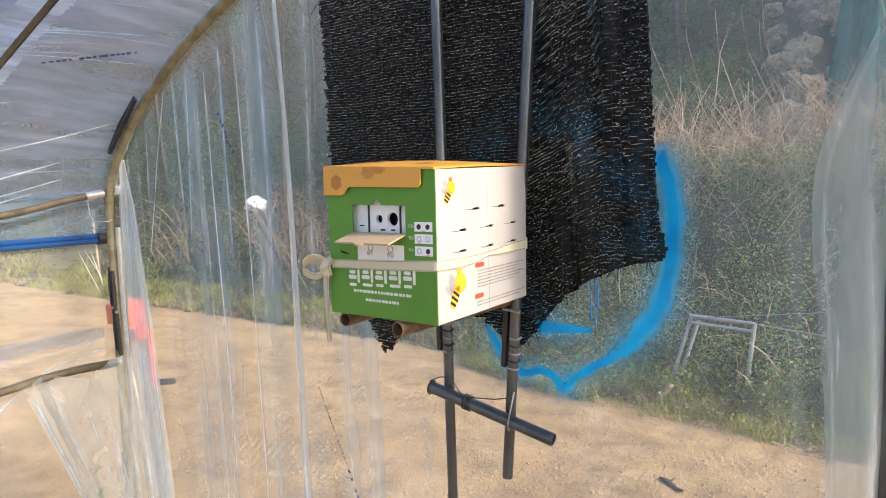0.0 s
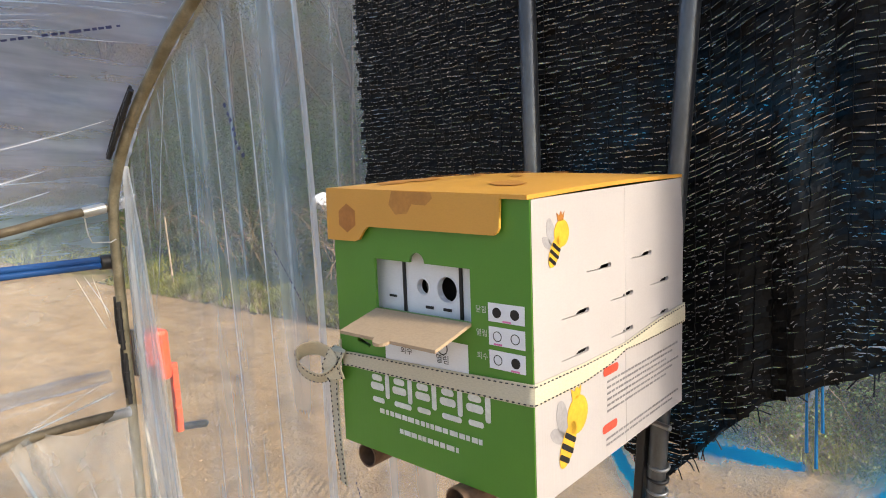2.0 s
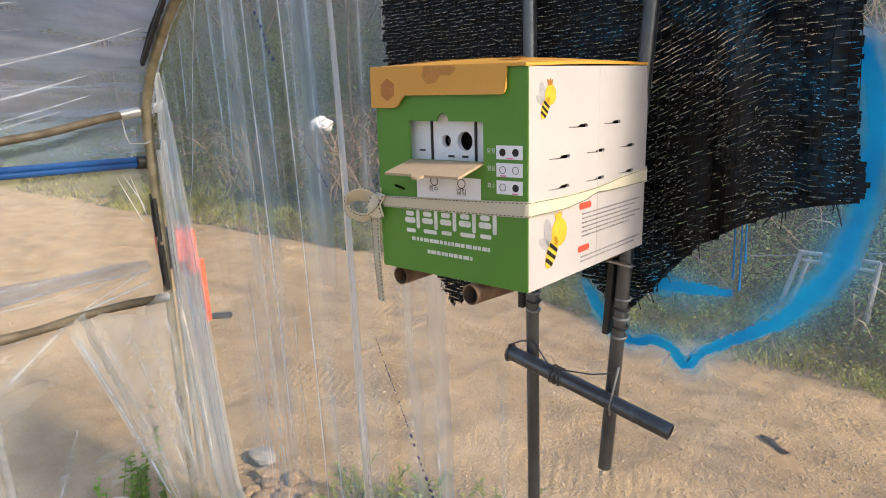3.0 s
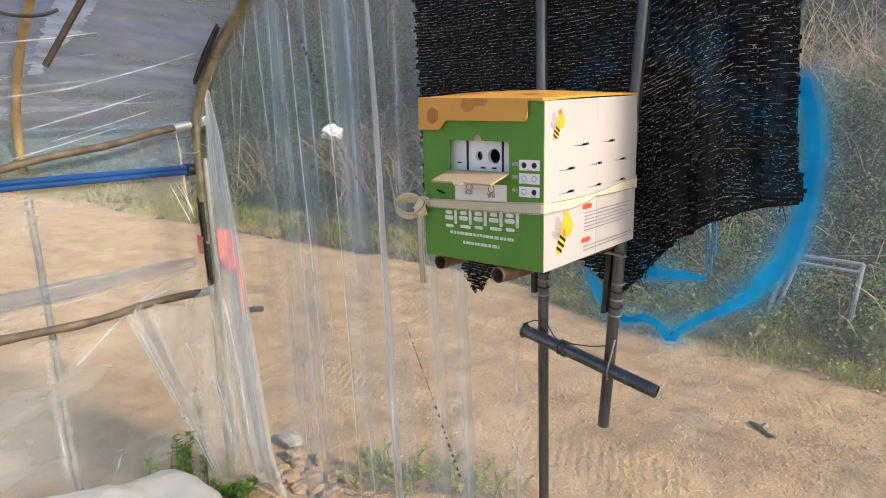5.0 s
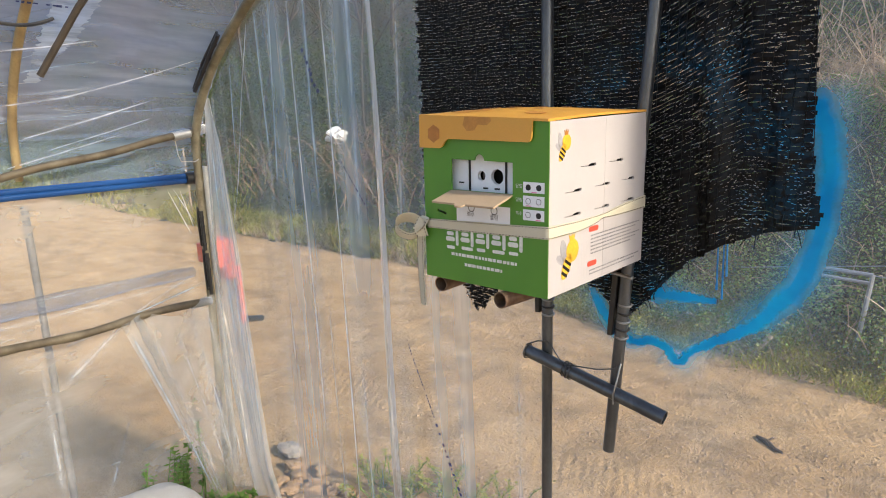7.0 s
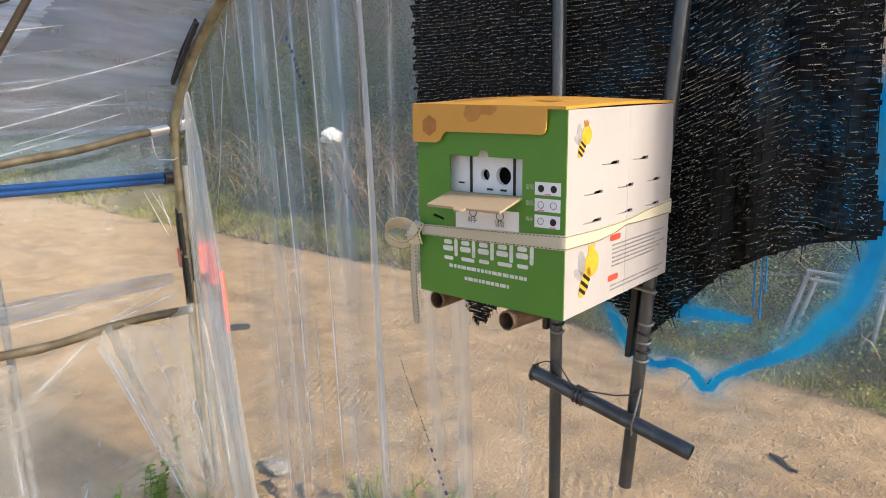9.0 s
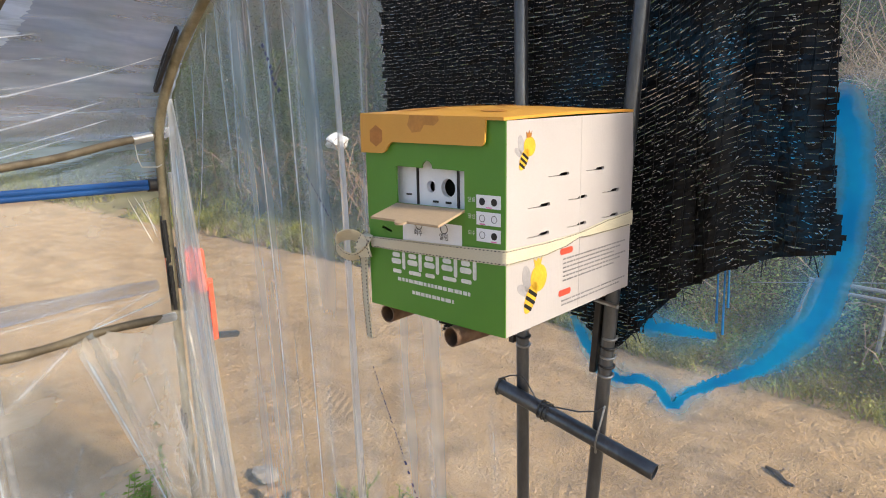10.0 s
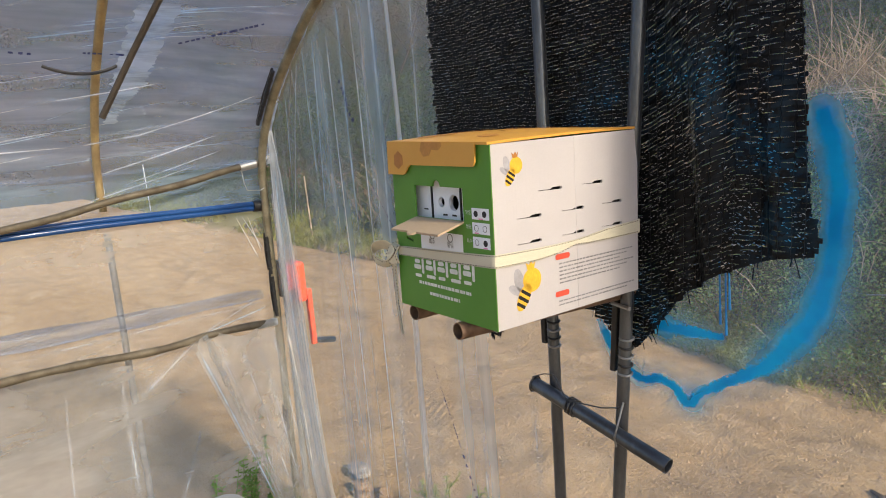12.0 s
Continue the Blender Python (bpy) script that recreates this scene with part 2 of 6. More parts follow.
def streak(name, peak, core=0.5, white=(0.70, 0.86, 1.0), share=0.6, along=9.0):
    """Sheen of a film fold, painted as a soft-edged pale line, uneven along its length; the UV map runs across and
    along it.
    """
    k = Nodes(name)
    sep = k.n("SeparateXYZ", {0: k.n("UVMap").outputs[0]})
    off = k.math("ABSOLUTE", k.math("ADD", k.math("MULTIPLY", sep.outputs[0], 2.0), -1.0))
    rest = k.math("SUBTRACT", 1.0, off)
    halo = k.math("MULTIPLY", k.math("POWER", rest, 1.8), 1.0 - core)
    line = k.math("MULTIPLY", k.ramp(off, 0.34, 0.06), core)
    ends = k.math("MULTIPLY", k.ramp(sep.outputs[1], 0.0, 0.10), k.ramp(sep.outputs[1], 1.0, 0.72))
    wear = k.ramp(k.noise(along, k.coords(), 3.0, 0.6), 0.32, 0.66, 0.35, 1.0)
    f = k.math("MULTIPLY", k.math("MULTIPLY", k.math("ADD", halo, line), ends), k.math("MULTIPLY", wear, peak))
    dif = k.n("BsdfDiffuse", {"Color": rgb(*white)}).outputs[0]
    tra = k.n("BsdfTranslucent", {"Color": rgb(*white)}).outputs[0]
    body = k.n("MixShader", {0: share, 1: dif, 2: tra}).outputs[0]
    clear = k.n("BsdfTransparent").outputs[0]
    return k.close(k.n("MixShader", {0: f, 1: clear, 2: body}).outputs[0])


STREAK_FAINT = streak("faint_fold_sheen", 0.42, 0.15, white=(0.88, 0.92, 0.96))
STREAK_SOFT = streak("soft_fold_sheen", 0.72, 0.35)
STREAK_HARD = streak("hard_fold_sheen", 0.95, 0.6, white=(0.92, 0.95, 1.0))
STREAK_WARM = streak("warm_fold_sheen", 0.9, 0.35, white=(1.0, 0.94, 0.82), share=0.3)


def dirt_material():
    k = Nodes("dry_dirt_road")
    p = k.coords()
    big, mid, fine = k.noise(0.7, p, 5.0), k.noise(6.0, p, 6.0, 0.65), k.noise(70.0, p, 4.0, 0.7)
    tracks = k.noise(2.2, k.coords((0.16, 1.6, 1)), 4.0)
    c = k.mix(k.ramp(big, 0.35, 0.65), rgb(0.414, 0.282, 0.151), rgb(0.334, 0.219, 0.113))
    c = k.mix(k.ramp(k.noise(1.6, k.coords((0.5, 1.1, 1)), 5.0, 0.7, 0.6), 0.5, 0.62, 0, 0.55), c, rgb(0.220, 0.148, 0.085))
    c = k.mix(k.ramp(tracks, 0.4, 0.6, 0, 0.7), c, rgb(0.440, 0.309, 0.170))
    c = k.mix(k.ramp(mid, 0.52, 0.72, 0, 0.55), c, rgb(0.194, 0.130, 0.076))
    c = k.mix(k.ramp(fine, 0.46, 0.30, 0, 0.45), c, rgb(0.176, 0.116, 0.064))
    c = k.mix(k.ramp(fine, 0.55, 0.75, 0, 0.45), c, rgb(0.440, 0.349, 0.230))
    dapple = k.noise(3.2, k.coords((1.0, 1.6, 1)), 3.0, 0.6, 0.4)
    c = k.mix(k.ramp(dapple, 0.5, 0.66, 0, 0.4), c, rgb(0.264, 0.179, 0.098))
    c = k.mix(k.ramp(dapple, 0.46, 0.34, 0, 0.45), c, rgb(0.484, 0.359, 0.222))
    # tyre tracks: bars pressed across two wheel lines
    sep = k.n("SeparateXYZ", {0: p})
    wob = k.math("MULTIPLY", k.math("ADD", k.noise(0.8, k.coords((1, 0, 0)), 1.0), -0.5), 0.5)
    line = k.math("ADD", sep.outputs[1], wob)
    wheel = k.math("MAXIMUM", k.ramp(k.math("ABSOLUTE", k.math("ADD", line, -1.98)), 0.09, 0.14, 1.0, 0.0), k.ramp(k.math("ABSOLUTE", k.math("ADD", line, -2.92)), 0.09, 0.14, 1.0, 0.0))
    slant = k.math("ADD", k.math("MULTIPLY", sep.outputs[0], 150.0), k.math("MULTIPLY", line, 60.0))
    bars = k.math("MULTIPLY", k.math("MULTIPLY", k.math("SINE", slant), wheel), k.ramp(k.noise(1.7, p, 3.0), 0.45, 0.6))
    c = k.mix(k.ramp(bars, 0.2, 0.9, 0.0, 0.14), c, rgb(0.246, 0.161, 0.085))
    h = k.math("ADD", k.math("ADD", mid, k.math("MULTIPLY", fine, 0.35)), k.math("MULTIPLY", bars, 0.045))
    b = k.n("BsdfPrincipled", {"Base Color": c, "Roughness": 0.95, "Specular IOR Level": 0.15, "Normal": k.bump(h, 0.8, 0.05)})
    return k.close(b.outputs[0])


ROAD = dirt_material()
SOIL = plain("leaf_litter_soil", (0.085, 0.066, 0.048), 0.95, 0.0, (0.05, 0.056, 0.03), 0.35, 9, 0.6, 0.03, spec=0.1)
GRIT = plain("pale_grit", (0.44, 0.32, 0.21), 0.95, 0.0, (0.33, 0.23, 0.14), 9, 90, 0.4, 0.01, spec=0.1)
ROCK = plain("grey_brown_rock", (0.36, 0.285, 0.21), 0.9, 0.0, (0.20, 0.16, 0.12), 2.5, 30, 0.7, 0.03, spec=0.2)
SLAB = plain("pale_slab", (0.36, 0.32, 0.27), 0.9, 0.0, (0.27, 0.23, 0.19), 6, 60, 0.4, 0.01, spec=0.2)
CLOD = plain("dry_clod", (0.36, 0.24, 0.135), 0.95, 0.0, (0.25, 0.165, 0.095), 9, 90, 0.6, 0.01, spec=0.1)
BARK = plain("bark", (0.10, 0.078, 0.062), 0.9, 0.0, (0.065, 0.052, 0.042), 8, 60, 0.6, 0.01, stretch=(1, 1, 0.3), spec=0.15)
STRAW = leafy("dry_stems", [(0.58, 0.40, 0.28), (0.44, 0.29, 0.20), (0.68, 0.52, 0.38), (0.34, 0.22, 0.15)], 0.8, 0.15)
TWIG = leafy("bare_twigs", [(0.30, 0.185, 0.13), (0.22, 0.13, 0.095), (0.40, 0.27, 0.19)], 0.8, 0.0)
IVY = leafy("bank_leaves", [(0.14, 0.25, 0.065), (0.22, 0.36, 0.09), (0.10, 0.18, 0.05), (0.40, 0.54, 0.15), (0.38, 0.32, 0.17), (0.28, 0.45, 0.11)], patch=(0.52, 0.52, 0.46))
SHRUB = leafy("shrub_leaves", [(0.10, 0.15, 0.05), (0.13, 0.19, 0.055), (0.17, 0.23, 0.07), (0.17, 0.15, 0.08)], leak=0.55, patch=(0.7, 0.7, 0.7))
DULL = leafy("dull_brush", [(0.20, 0.135, 0.11), (0.15, 0.105, 0.085), (0.25, 0.17, 0.14), (0.11, 0.14, 0.06), (0.15, 0.13, 0.08)], 0.8, 0.5, (0.75, 0.75, 0.75))
GRASS = leafy("grass_blades", [(0.38, 0.38, 0.07), (0.50, 0.46, 0.11), (0.24, 0.29, 0.06), (0.58, 0.46, 0.18)])
WEED = leafy("weed_leaves", [(0.16, 0.30, 0.05), (0.22, 0.38, 0.08), (0.11, 0.21, 0.04)])
GREEN_TARP = plain("dark_green_netting", (0.02, 0.20, 0.165), 0.7, 0.0, (0.012, 0.12, 0.10), 3, 120, 0.3, 0.01)
FRAME_PAINT = plain("pale_steel_frame", (0.30, 0.32, 0.34), 0.5, 0.5, (0.32, 0.33, 0.35), 8, 200)


# ---------- ground ----------
def smooth(a, b, x):
    t = np.clip((x - a) / (b - a), 0, 1)
    return t * t * (3 - 2 * t)


def edge(x):
    return 3.85 - 0.47 * smooth(-3.0, -0.9, x) - 0.08 * smooth(-0.9, 0.2, x)


def height(x, y):
    """Height of the land: a flat dirt road, a bank beyond it and a hillside behind."""
    x, y = np.asarray(x, float), np.asarray(y, float)
    s = y - edge(x)
    r = smooth(-4.2, -1.6, x)
    right = 1.28 * smooth(0.0, 1.5, s) + 0.13 * np.maximum(s - 1.3, 0) + 0.75 * np.maximum(s - 4.2, 0)
    left = 0.10 * smooth(0, 0.5, s) + 0.14 * np.maximum(s - 0.3, 0) + 0.62 * np.maximum(s - 4.8, 0)
    hill = (r * right + (1 - r) * left) * (1 - 0.85 * smooth(5, 14, x))
    hill = hill + 0.65 * np.maximum(-x - 27 + 0.5 * np.maximum(y - 3, 0), 0)
    hill = 26 * (1 - np.exp(-hill / 26))
    # Unseen spur on the right, added to block sun from the hillside.
    hill = hill + 15 * smooth(7.5, 9.5, y) * smooth(10, 14, x) * (1 - smooth(40, 60, x))
    rut = -0.018 * np.exp(-((y - 1.95 - 0.05 * np.sin(x)) / 0.11) ** 2) - 0.016 * np.exp(-((y - 3.1) / 0.13) ** 2) + 0.012 * np.exp(-((y - 2.5) / 0.25) ** 2) + 0.010 * np.sin(2.1 * x + 1.0) * np.sin(3.3 * y + 0.6 * x)
    rough = 0.010 * np.sin(9.1 * x + 3 * np.sin(2.3 * y)) * np.sin(7.7 * y + 2 * np.sin(1.7 * x)) + 0.006 * np.sin(23 * x + 9 * y) * np.sin(19 * y - 8 * x)
    on_road = smooth(1.15, 1.5, y) * (1 - smooth(-0.2, 0.1, s))
    lump = 0.09 * smooth(0.2, 1.0, s) * np.sin(3.1 * x + 1.3 * y) * np.sin(2.7 * y + 0.8 * x)
    return hill + (rut + rough) * on_road + lump


def build_ground():
    far = np.geomspace(0.08, 70, 34)
    xs = np.concatenate([-8 - far[::-1], np.arange(-8, 1.5, 0.05), 1.5 + far])
    ys = np.concatenate([1.0 - far[::-1], np.arange(1.0, 4.8, 0.04), 4.8 + np.geomspace(0.05, 75, 46)])
    gx, gy = np.meshgrid(xs, ys)
    gz = height(gx, gy)
    nx, ny = len(xs), len(ys)
    verts = np.stack([gx, gy, gz], -1).reshape(-1, 3)
    i, j = np.meshgrid(np.arange(nx - 1), np.arange(ny - 1))
    a = (j * nx + i).ravel()
    faces = np.stack([a, a + 1, a + 1 + nx, a + nx], 1)
    mesh = bpy.data.meshes.new("ground")
    mesh.from_pydata(verts.tolist(), [], faces.tolist())
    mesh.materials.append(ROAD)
    mesh.materials.append(SOIL)
    cx, cy = gx[:-1, :-1].ravel(), gy[:-1, :-1].ravel()
    wob = 0.16 * np.sin(4.1 * cx) * np.sin(9.3 * cx + 1) + 0.12
    mesh.polygons.foreach_set("material_index", ((cy > edge(cx) + wob) | (cx < -26)).astype(np.int32))
    mesh.shade_smooth()
    tagged(new("ground", mesh), "dry beige dirt road running below a wooded hillside", "ground", kind="structure")


build_ground()
rng = np.random.default_rng(7)


def scatter_stones(name, n, x0, x1, y0, y1, lo, hi, material, label):
    g = Geo()
    base = np.array([(1, 0, 0), (-1, 0, 0), (0, 1, 0), (0, -1, 0), (0, 0, 1), (0, 0, -1)], float)
    tri = [(0, 2, 4), (2, 1, 4), (1, 3, 4), (3, 0, 4), (2, 0, 5), (1, 2, 5), (3, 1, 5), (0, 3, 5)]
    for _ in range(n):
        x, y = rng.uniform(x0, x1), rng.uniform(y0, y1)
        if y > edge(x) + 0.1:
            continue
        s = lo + (hi - lo) * rng.random() ** 3
        p = base * rng.uniform(0.6, 1.3, (6, 1)) * s * np.array([1.0, 0.8, 0.6])
        c, q = math.cos(rng.uniform(0, 6.3)), rng.uniform(0, 6.3)
        rot = np.array([(math.cos(q), -math.sin(q), 0), (math.sin(q), math.cos(q), 0), (0, 0, 1)])
        p = p @ rot.T + np.array([x, y, float(height(x, y)) + s * 0.2])
        g.add(p.tolist(), tri)
    ob = part(name, g, material, smooth=False)
    return tagged(ob, label, "gravel", kind="stuff")


scatter_stones("road_gravel", 13000, -6.0, 1.0, 1.3, 4.0, 0.0018, 0.0105, GRIT, "loose brown gravel scattered over the dirt road")


def stone(at, size, seed, material, label, name="rock", group=""):
    r = np.random.default_rng(seed)
    bm = bmesh.new()
    bmesh.ops.create_icosphere(bm, subdivisions=3, radius=1.0)
    off = r.uniform(0, 50, 3)
    for v in bm.verts:
        d = v.co.normalized()
        k = 0.85 + 0.35 * noise.noise(d * 1.3 + Vector(off)) + 0.12 * noise.noise(d * 4 + Vector(off))
        q = d * k
        q = Vector((round(q.x * 4) / 4 * 0.35 + q.x * 0.65, round(q.y * 4) / 4 * 0.35 + q.y * 0.65, round(q.z * 4) / 4 * 0.35 + q.z * 0.65))
        v.co = Vector((q.x * size[0], q.y * size[1], q.z * size[2]))
    mesh = bpy.data.meshes.new(name)
    bm.to_mesh(mesh)
    bm.free()
    mesh.materials.append(material)
    ob = new(name, mesh)
    ob.matrix_basis = Matrix.Translation(at) @ Matrix.Rotation(r.uniform(0, 6.28), 4, "Z")
    return tagged(ob, label, "rock", group)


# ---------- greenhouse frame ----------
CX = 0.1
LEFT = [(-2.06, -0.02), (-2.04, 0.45), (-2.015, 0.95), (-2.0, 1.25), (-1.96, 1.36), (-1.885, 1.455), (-1.79, 1.54), (-1.63, 1.65), (-1.49, 1.727), (-1.365, 1.782), (-1.1, 1.875), (-0.75, 1.965), (-0.35, 2.02)]
PROFILE = LEFT + [(CX, 2.04)] + [(2 * CX - x, z) for x, z in reversed(LEFT)]
PX = np.array([p[0] for p in LEFT[3:]] + [CX])
PZ = np.array([p[1] for p in LEFT[3:]] + [2.04])


def arch_z(x):
    """Height of the hoop over x."""
    q = x if x < CX else 2 * CX - x
    return float(np.interp(q, PX, PZ)) if q > -2.0 else 1.25


def fine_profile(grow, steps=6):
    """The hoop's outline, rounded and moved outwards by grow."""
    pts = [Vector((x, 0, z)) for x, z in PROFILE]
    out = []
    for i in range(len(pts) - 1):
        p0, p1, p2, p3 = pts[max(i - 1, 0)], pts[i], pts[i + 1], pts[min(i + 2, len(pts) - 1)]
        for k in range(steps):
            t = k / steps
            out.append(0.5 * (2 * p1 + (p2 - p0) * t + (2 * p0 - 5 * p1 + 4 * p2 - p3) * t * t + (3 * p1 - p0 - 3 * p2 + p3) * t ** 3))
    out.append(pts[-1])
    res = []
    for i, p in enumerate(out):
        d = out[min(i + 1, len(out) - 1)] - out[max(i - 1, 0)]
        nrm = Vector((-d.z, 0, d.x)).normalized()
        res.append(p + nrm * grow)
    return res


HOOP_Y = [1.12, 0.635, 0.145, -0.345, -0.835, -1.325, -1.815, -2.305, -2.8, -3.3, -3.8]
for k, hy in enumerate(HOOP_Y):
    line = [p + Vector((0, hy, 0)) for p in fine_profile(0.055 if k else 0.0, 4)]
    g = Geo().tube([p for p in line if p.z > 1.14] if k else line, 0.0108 if k else 0.0135, 12)
    ob = part("hoop", g, STEEL_OCHRE if k else HOOP_OLD)
    tagged(ob, "dull yellowed greenhouse hoop pipe at the tunnel's end" if not k else "ochre-stained greenhouse hoop pipe bent over the tunnel", "hoop pipe", "greenhouse hoops", kind="structure")
    # Legs take a grey that imitates the hazy film before them.
    if k:
        for half in (-1, 1):
            part("leg", Geo().tube([p for p in line if p.z < 1.17 and (p.x - CX) * half > 0], 0.0100, 12), STEEL, ob, "hoop leg coloured grey to stand for the film's haze")

# side rails
g = Geo()
pts = [(-1.995, 1.105 - 0.05 * i, 1.297 - 0.0078 * i + 0.003 * math.sin(i * 0.9)) for i in range(45)]
rail = part("side_rail", g.tube(pts, 0.0110, 10), STEEL_OLD)
tagged(rail, "weathered brown side rail pipe tied to the end hoop", "rail", kind="structure")
part("tape_wrap", Geo().tube([(-1.996, 1.10, 1.2965), (-1.996, 1.045, 1.288)], 0.0138, 14), ALU, rail, "silvery tape wrapped round the rail's end")
g = Geo()
pts = [(-1.995 + 0.004 * math.sin(i * 1.3), 1.09 - 0.06 * i, 0.748 + 0.0018 * i + 0.006 * math.sin(i * 0.7)) for i in range(38)]
low = part("low_rail", g.tube(pts, [0.011 + 0.003 * math.sin(i * 1.1) ** 2 for i in range(38)], 10), STEEL_OLD)
tagged(low, "crooked brown lower rail pipe with film bunched over it", "rail", kind="structure")
part("tape_wrap", Geo().tube([(-1.992, 1.10, 0.748), (-1.993, 1.03, 0.750)], 0.0135, 12), FILM_STRIP, low, "torn translucent tape on the lower rail")
part("hook_wire", Geo().tube([(-1.985, 1.045, 1.276), (-1.984, 1.048, 1.235), (-1.982, 1.055, 1.212), (-1.982, 1.10, 1.208), (-1.985, 1.115, 1.214)], 0.0018, 5), ALU, rail, "thin bent wire hanging from the rail")
part("torn_film", Geo().sheet(lambda u, v: (-1.985 + 0.006 * math.sin(9 * u + 4 * v), 1.13 + 0.05 * u * (1 - 0.4 * v), 1.318 - 0.03 * v + 0.01 * u), 8, 6), FILM_STRIP, rail, "torn scrap of film at the rail's end")
blue = part("blue_pipe", Geo().tube([(-2.03, 1.10, 1.161), (-2.03, 0.6, 1.174), (-2.03, -1.2, 1.176)], 0.0088, 14).tube([(-2.028, 1.10, 1.146), (-2.028, 0.6, 1.159), (-2.028, -1.2, 1.161)], 0.0088, 14), BLUE)
tagged(blue, "glossy blue plastic-coated pipe along the greenhouse side", "pipe", kind="structure")
part("end_cap", Geo().tube([(-2.03, 1.125, 1.152), (-2.03, 1.085, 1.1535)], 0.0195, 14), BLACK, blue, "black end cap")
roll = part("curtain_roll", Geo().tube([(-2.045, 1.08 - 0.1 * i, 0.843 + 0.0025 * i + 0.002 * math.sin(i)) for i in range(24)], [0.017 + 0.0035 * min(i, 6) / 2 + 0.003 * math.sin(i * 2.1) for i in range(24)], 16), FILM_ROLL)
tagged(roll, "grey-blue roll of film on a roll-up side pipe", "film roll", kind="structure")

# guide pipe of the winch, and clips on the end hoop
guide = part("guide_pipe", Geo().tube([(-2.105, 1.2, 1.178), (-2.115, 1.2, 0.73), (-2.15, 1.2, -0.05)], 0.0115, 12), ALU)
tagged(guide, "bright aluminium guide pipe standing outside the greenhouse corner", "pipe", kind="structure")
for z0, z1, dx in ((1.62, 1.47, 0.0), (1.06, 0.93, 0.0), (0.92, 0.78, 0.008), (0.42, 0.34, -0.01)):
    if z0 > 1.3:
        p = [(-1.925, 1.106, 1.425), (-1.855, 1.106, 1.50), (-1.765, 1.106, 1.572)]
    else:
        x0 = -2.0 - 0.03 * (1.25 - z0)
        p = [(x0 + 0.012 + dx, 1.112, z0), (x0 + 0.014 + dx, 1.108, (z0 + z1) / 2), (x0 + 0.01 + dx, 1.112, z1)]
    c = thing("film_clip", p[1], label="black plastic film clip pressed onto the hoop pipe", category="clip", group="film clips")
    part("shell", Geo().tube([Vector(q) + (Vector((-0.004, -0.010, 0.004)) if z0 > 1.3 else Vector((-0.021, -0.006, 0))) for q in p], 0.0042, 8), BLACK, c)
    low = Vector((0.001, -0.011, -0.004)) if z0 > 1.3 else Vector((0.001, -0.008, -0.012))
    a, b = Vector(p[0]) + low, Vector(p[2]) + low
    part("plate", Geo().tube([a, b], 0.0062, 8), BLACK, c)
    for i in range(4):
        q = a.lerp(b, 0.15 + 0.23 * i)
        part("rib", Geo().tube([q + (b - a) * 0.02, q - (b - a) * 0.02], 0.0078, 8), BLACK, c)

# ---------- greenhouse film ----------
def film_line(fn, nu, nv, material, label, name="fold_sheen", category="film fold", group="film folds"):
    """A soft pale line lying on the film: fn(u, v), u across and v along."""
    ob = part(name, Geo().sheet(fn, nu, nv), material)
    mesh = ob.data
    layer = mesh.uv_layers.new(name="UVMap")
    for loop in mesh.loops:
        i = loop.vertex_index
        layer.data[loop.index].uv = ((i % (nu + 1)) / nu, (i // (nu + 1)) / nv)
    ob.visible_shadow = False
    return tagged(ob, label, category, group, kind="structure")


PLEATS = [(-1.955, 0.012, 0.010), (-1.90, 0.01, 0.012), (-1.84, 0.016, 0.012), (-1.74, 0.006, 0.03), (-1.63, 0.014, 0.010), (-1.53, 0.018, 0.008), (-1.40, 0.018, 0.008), (-1.30, 0.007, 0.03), (-1.10, 0.008, 0.03), (-0.05, 0.004, 0.02)]


def end_y(x, z):
    y = 1.140
    for px, amp, wid in PLEATS:
        y -= 0.35 * amp * math.exp(-((x - px) / wid) ** 2)
    return y + 0.003 * math.sin(3.1 * x + 1.1 * z) + (0.003 if x < -0.95 else 0.0012) * noise.noise(Vector((x * 9, 0, z * 1.4)))


def end_film(x0, x1, nu, nv):
    def fn(u, v):
        x = x0 + (x1 - x0) * u
        z = -0.03 + v * (arch_z(x) + 0.015)
        return (x, end_y(x, z), z)
    return Geo().sheet(fn, nu, nv)


wall = part("wall_end_right", end_film(-0.93, 0.09, 160, 46), FILM_CLEAR)
tagged(wall, "clear plastic greenhouse end film stretched beside the doorway", "film wall", kind="structure")
wall = part("wall_end", end_film(-2.03, -0.93, 300, 46), FILM_END)
tagged(wall, "clear plastic greenhouse end film hanging in soft vertical folds", "film wall", kind="structure")
wall = part("wall_end_far", end_film(0.10, 2.25, 60, 20), FILM_END)
tagged(wall, "clear plastic film over the rest of the greenhouse end", "film wall", kind="structure")


def roof_fn(u, v):
    n = len(ROOF) - 1
    i = min(int(u * n), n - 1)
    p = ROOF[i].lerp(ROOF[i + 1], u * n - i)
    y = 1.155 - 5.1 * v ** 1.6
    q = noise.noise(Vector((u * 46 + 0.8 * y, y * 0.9, 0))) * 0.009 + noise.noise(Vector((u * 120 + 3.0 * y, y * 1.1, 3))) * 0.004
    side = Vector((p.x - CX, 0, max(p.z - 0.7, 0.05))).normalized()
    return p + side * (q + 0.058 * float(smooth(1.12, 0.78, y))) + Vector((0, y, 0))


ROOF = [p for p in fine_profile(0.02) if p.z > 1.27]
roof = part("roof_film", Geo().sheet(roof_fn, 330, 120), FILM_ROOF)
tagged(roof, "clear wrinkled plastic film stretched over the greenhouse hoops", "roof film", kind="structure")


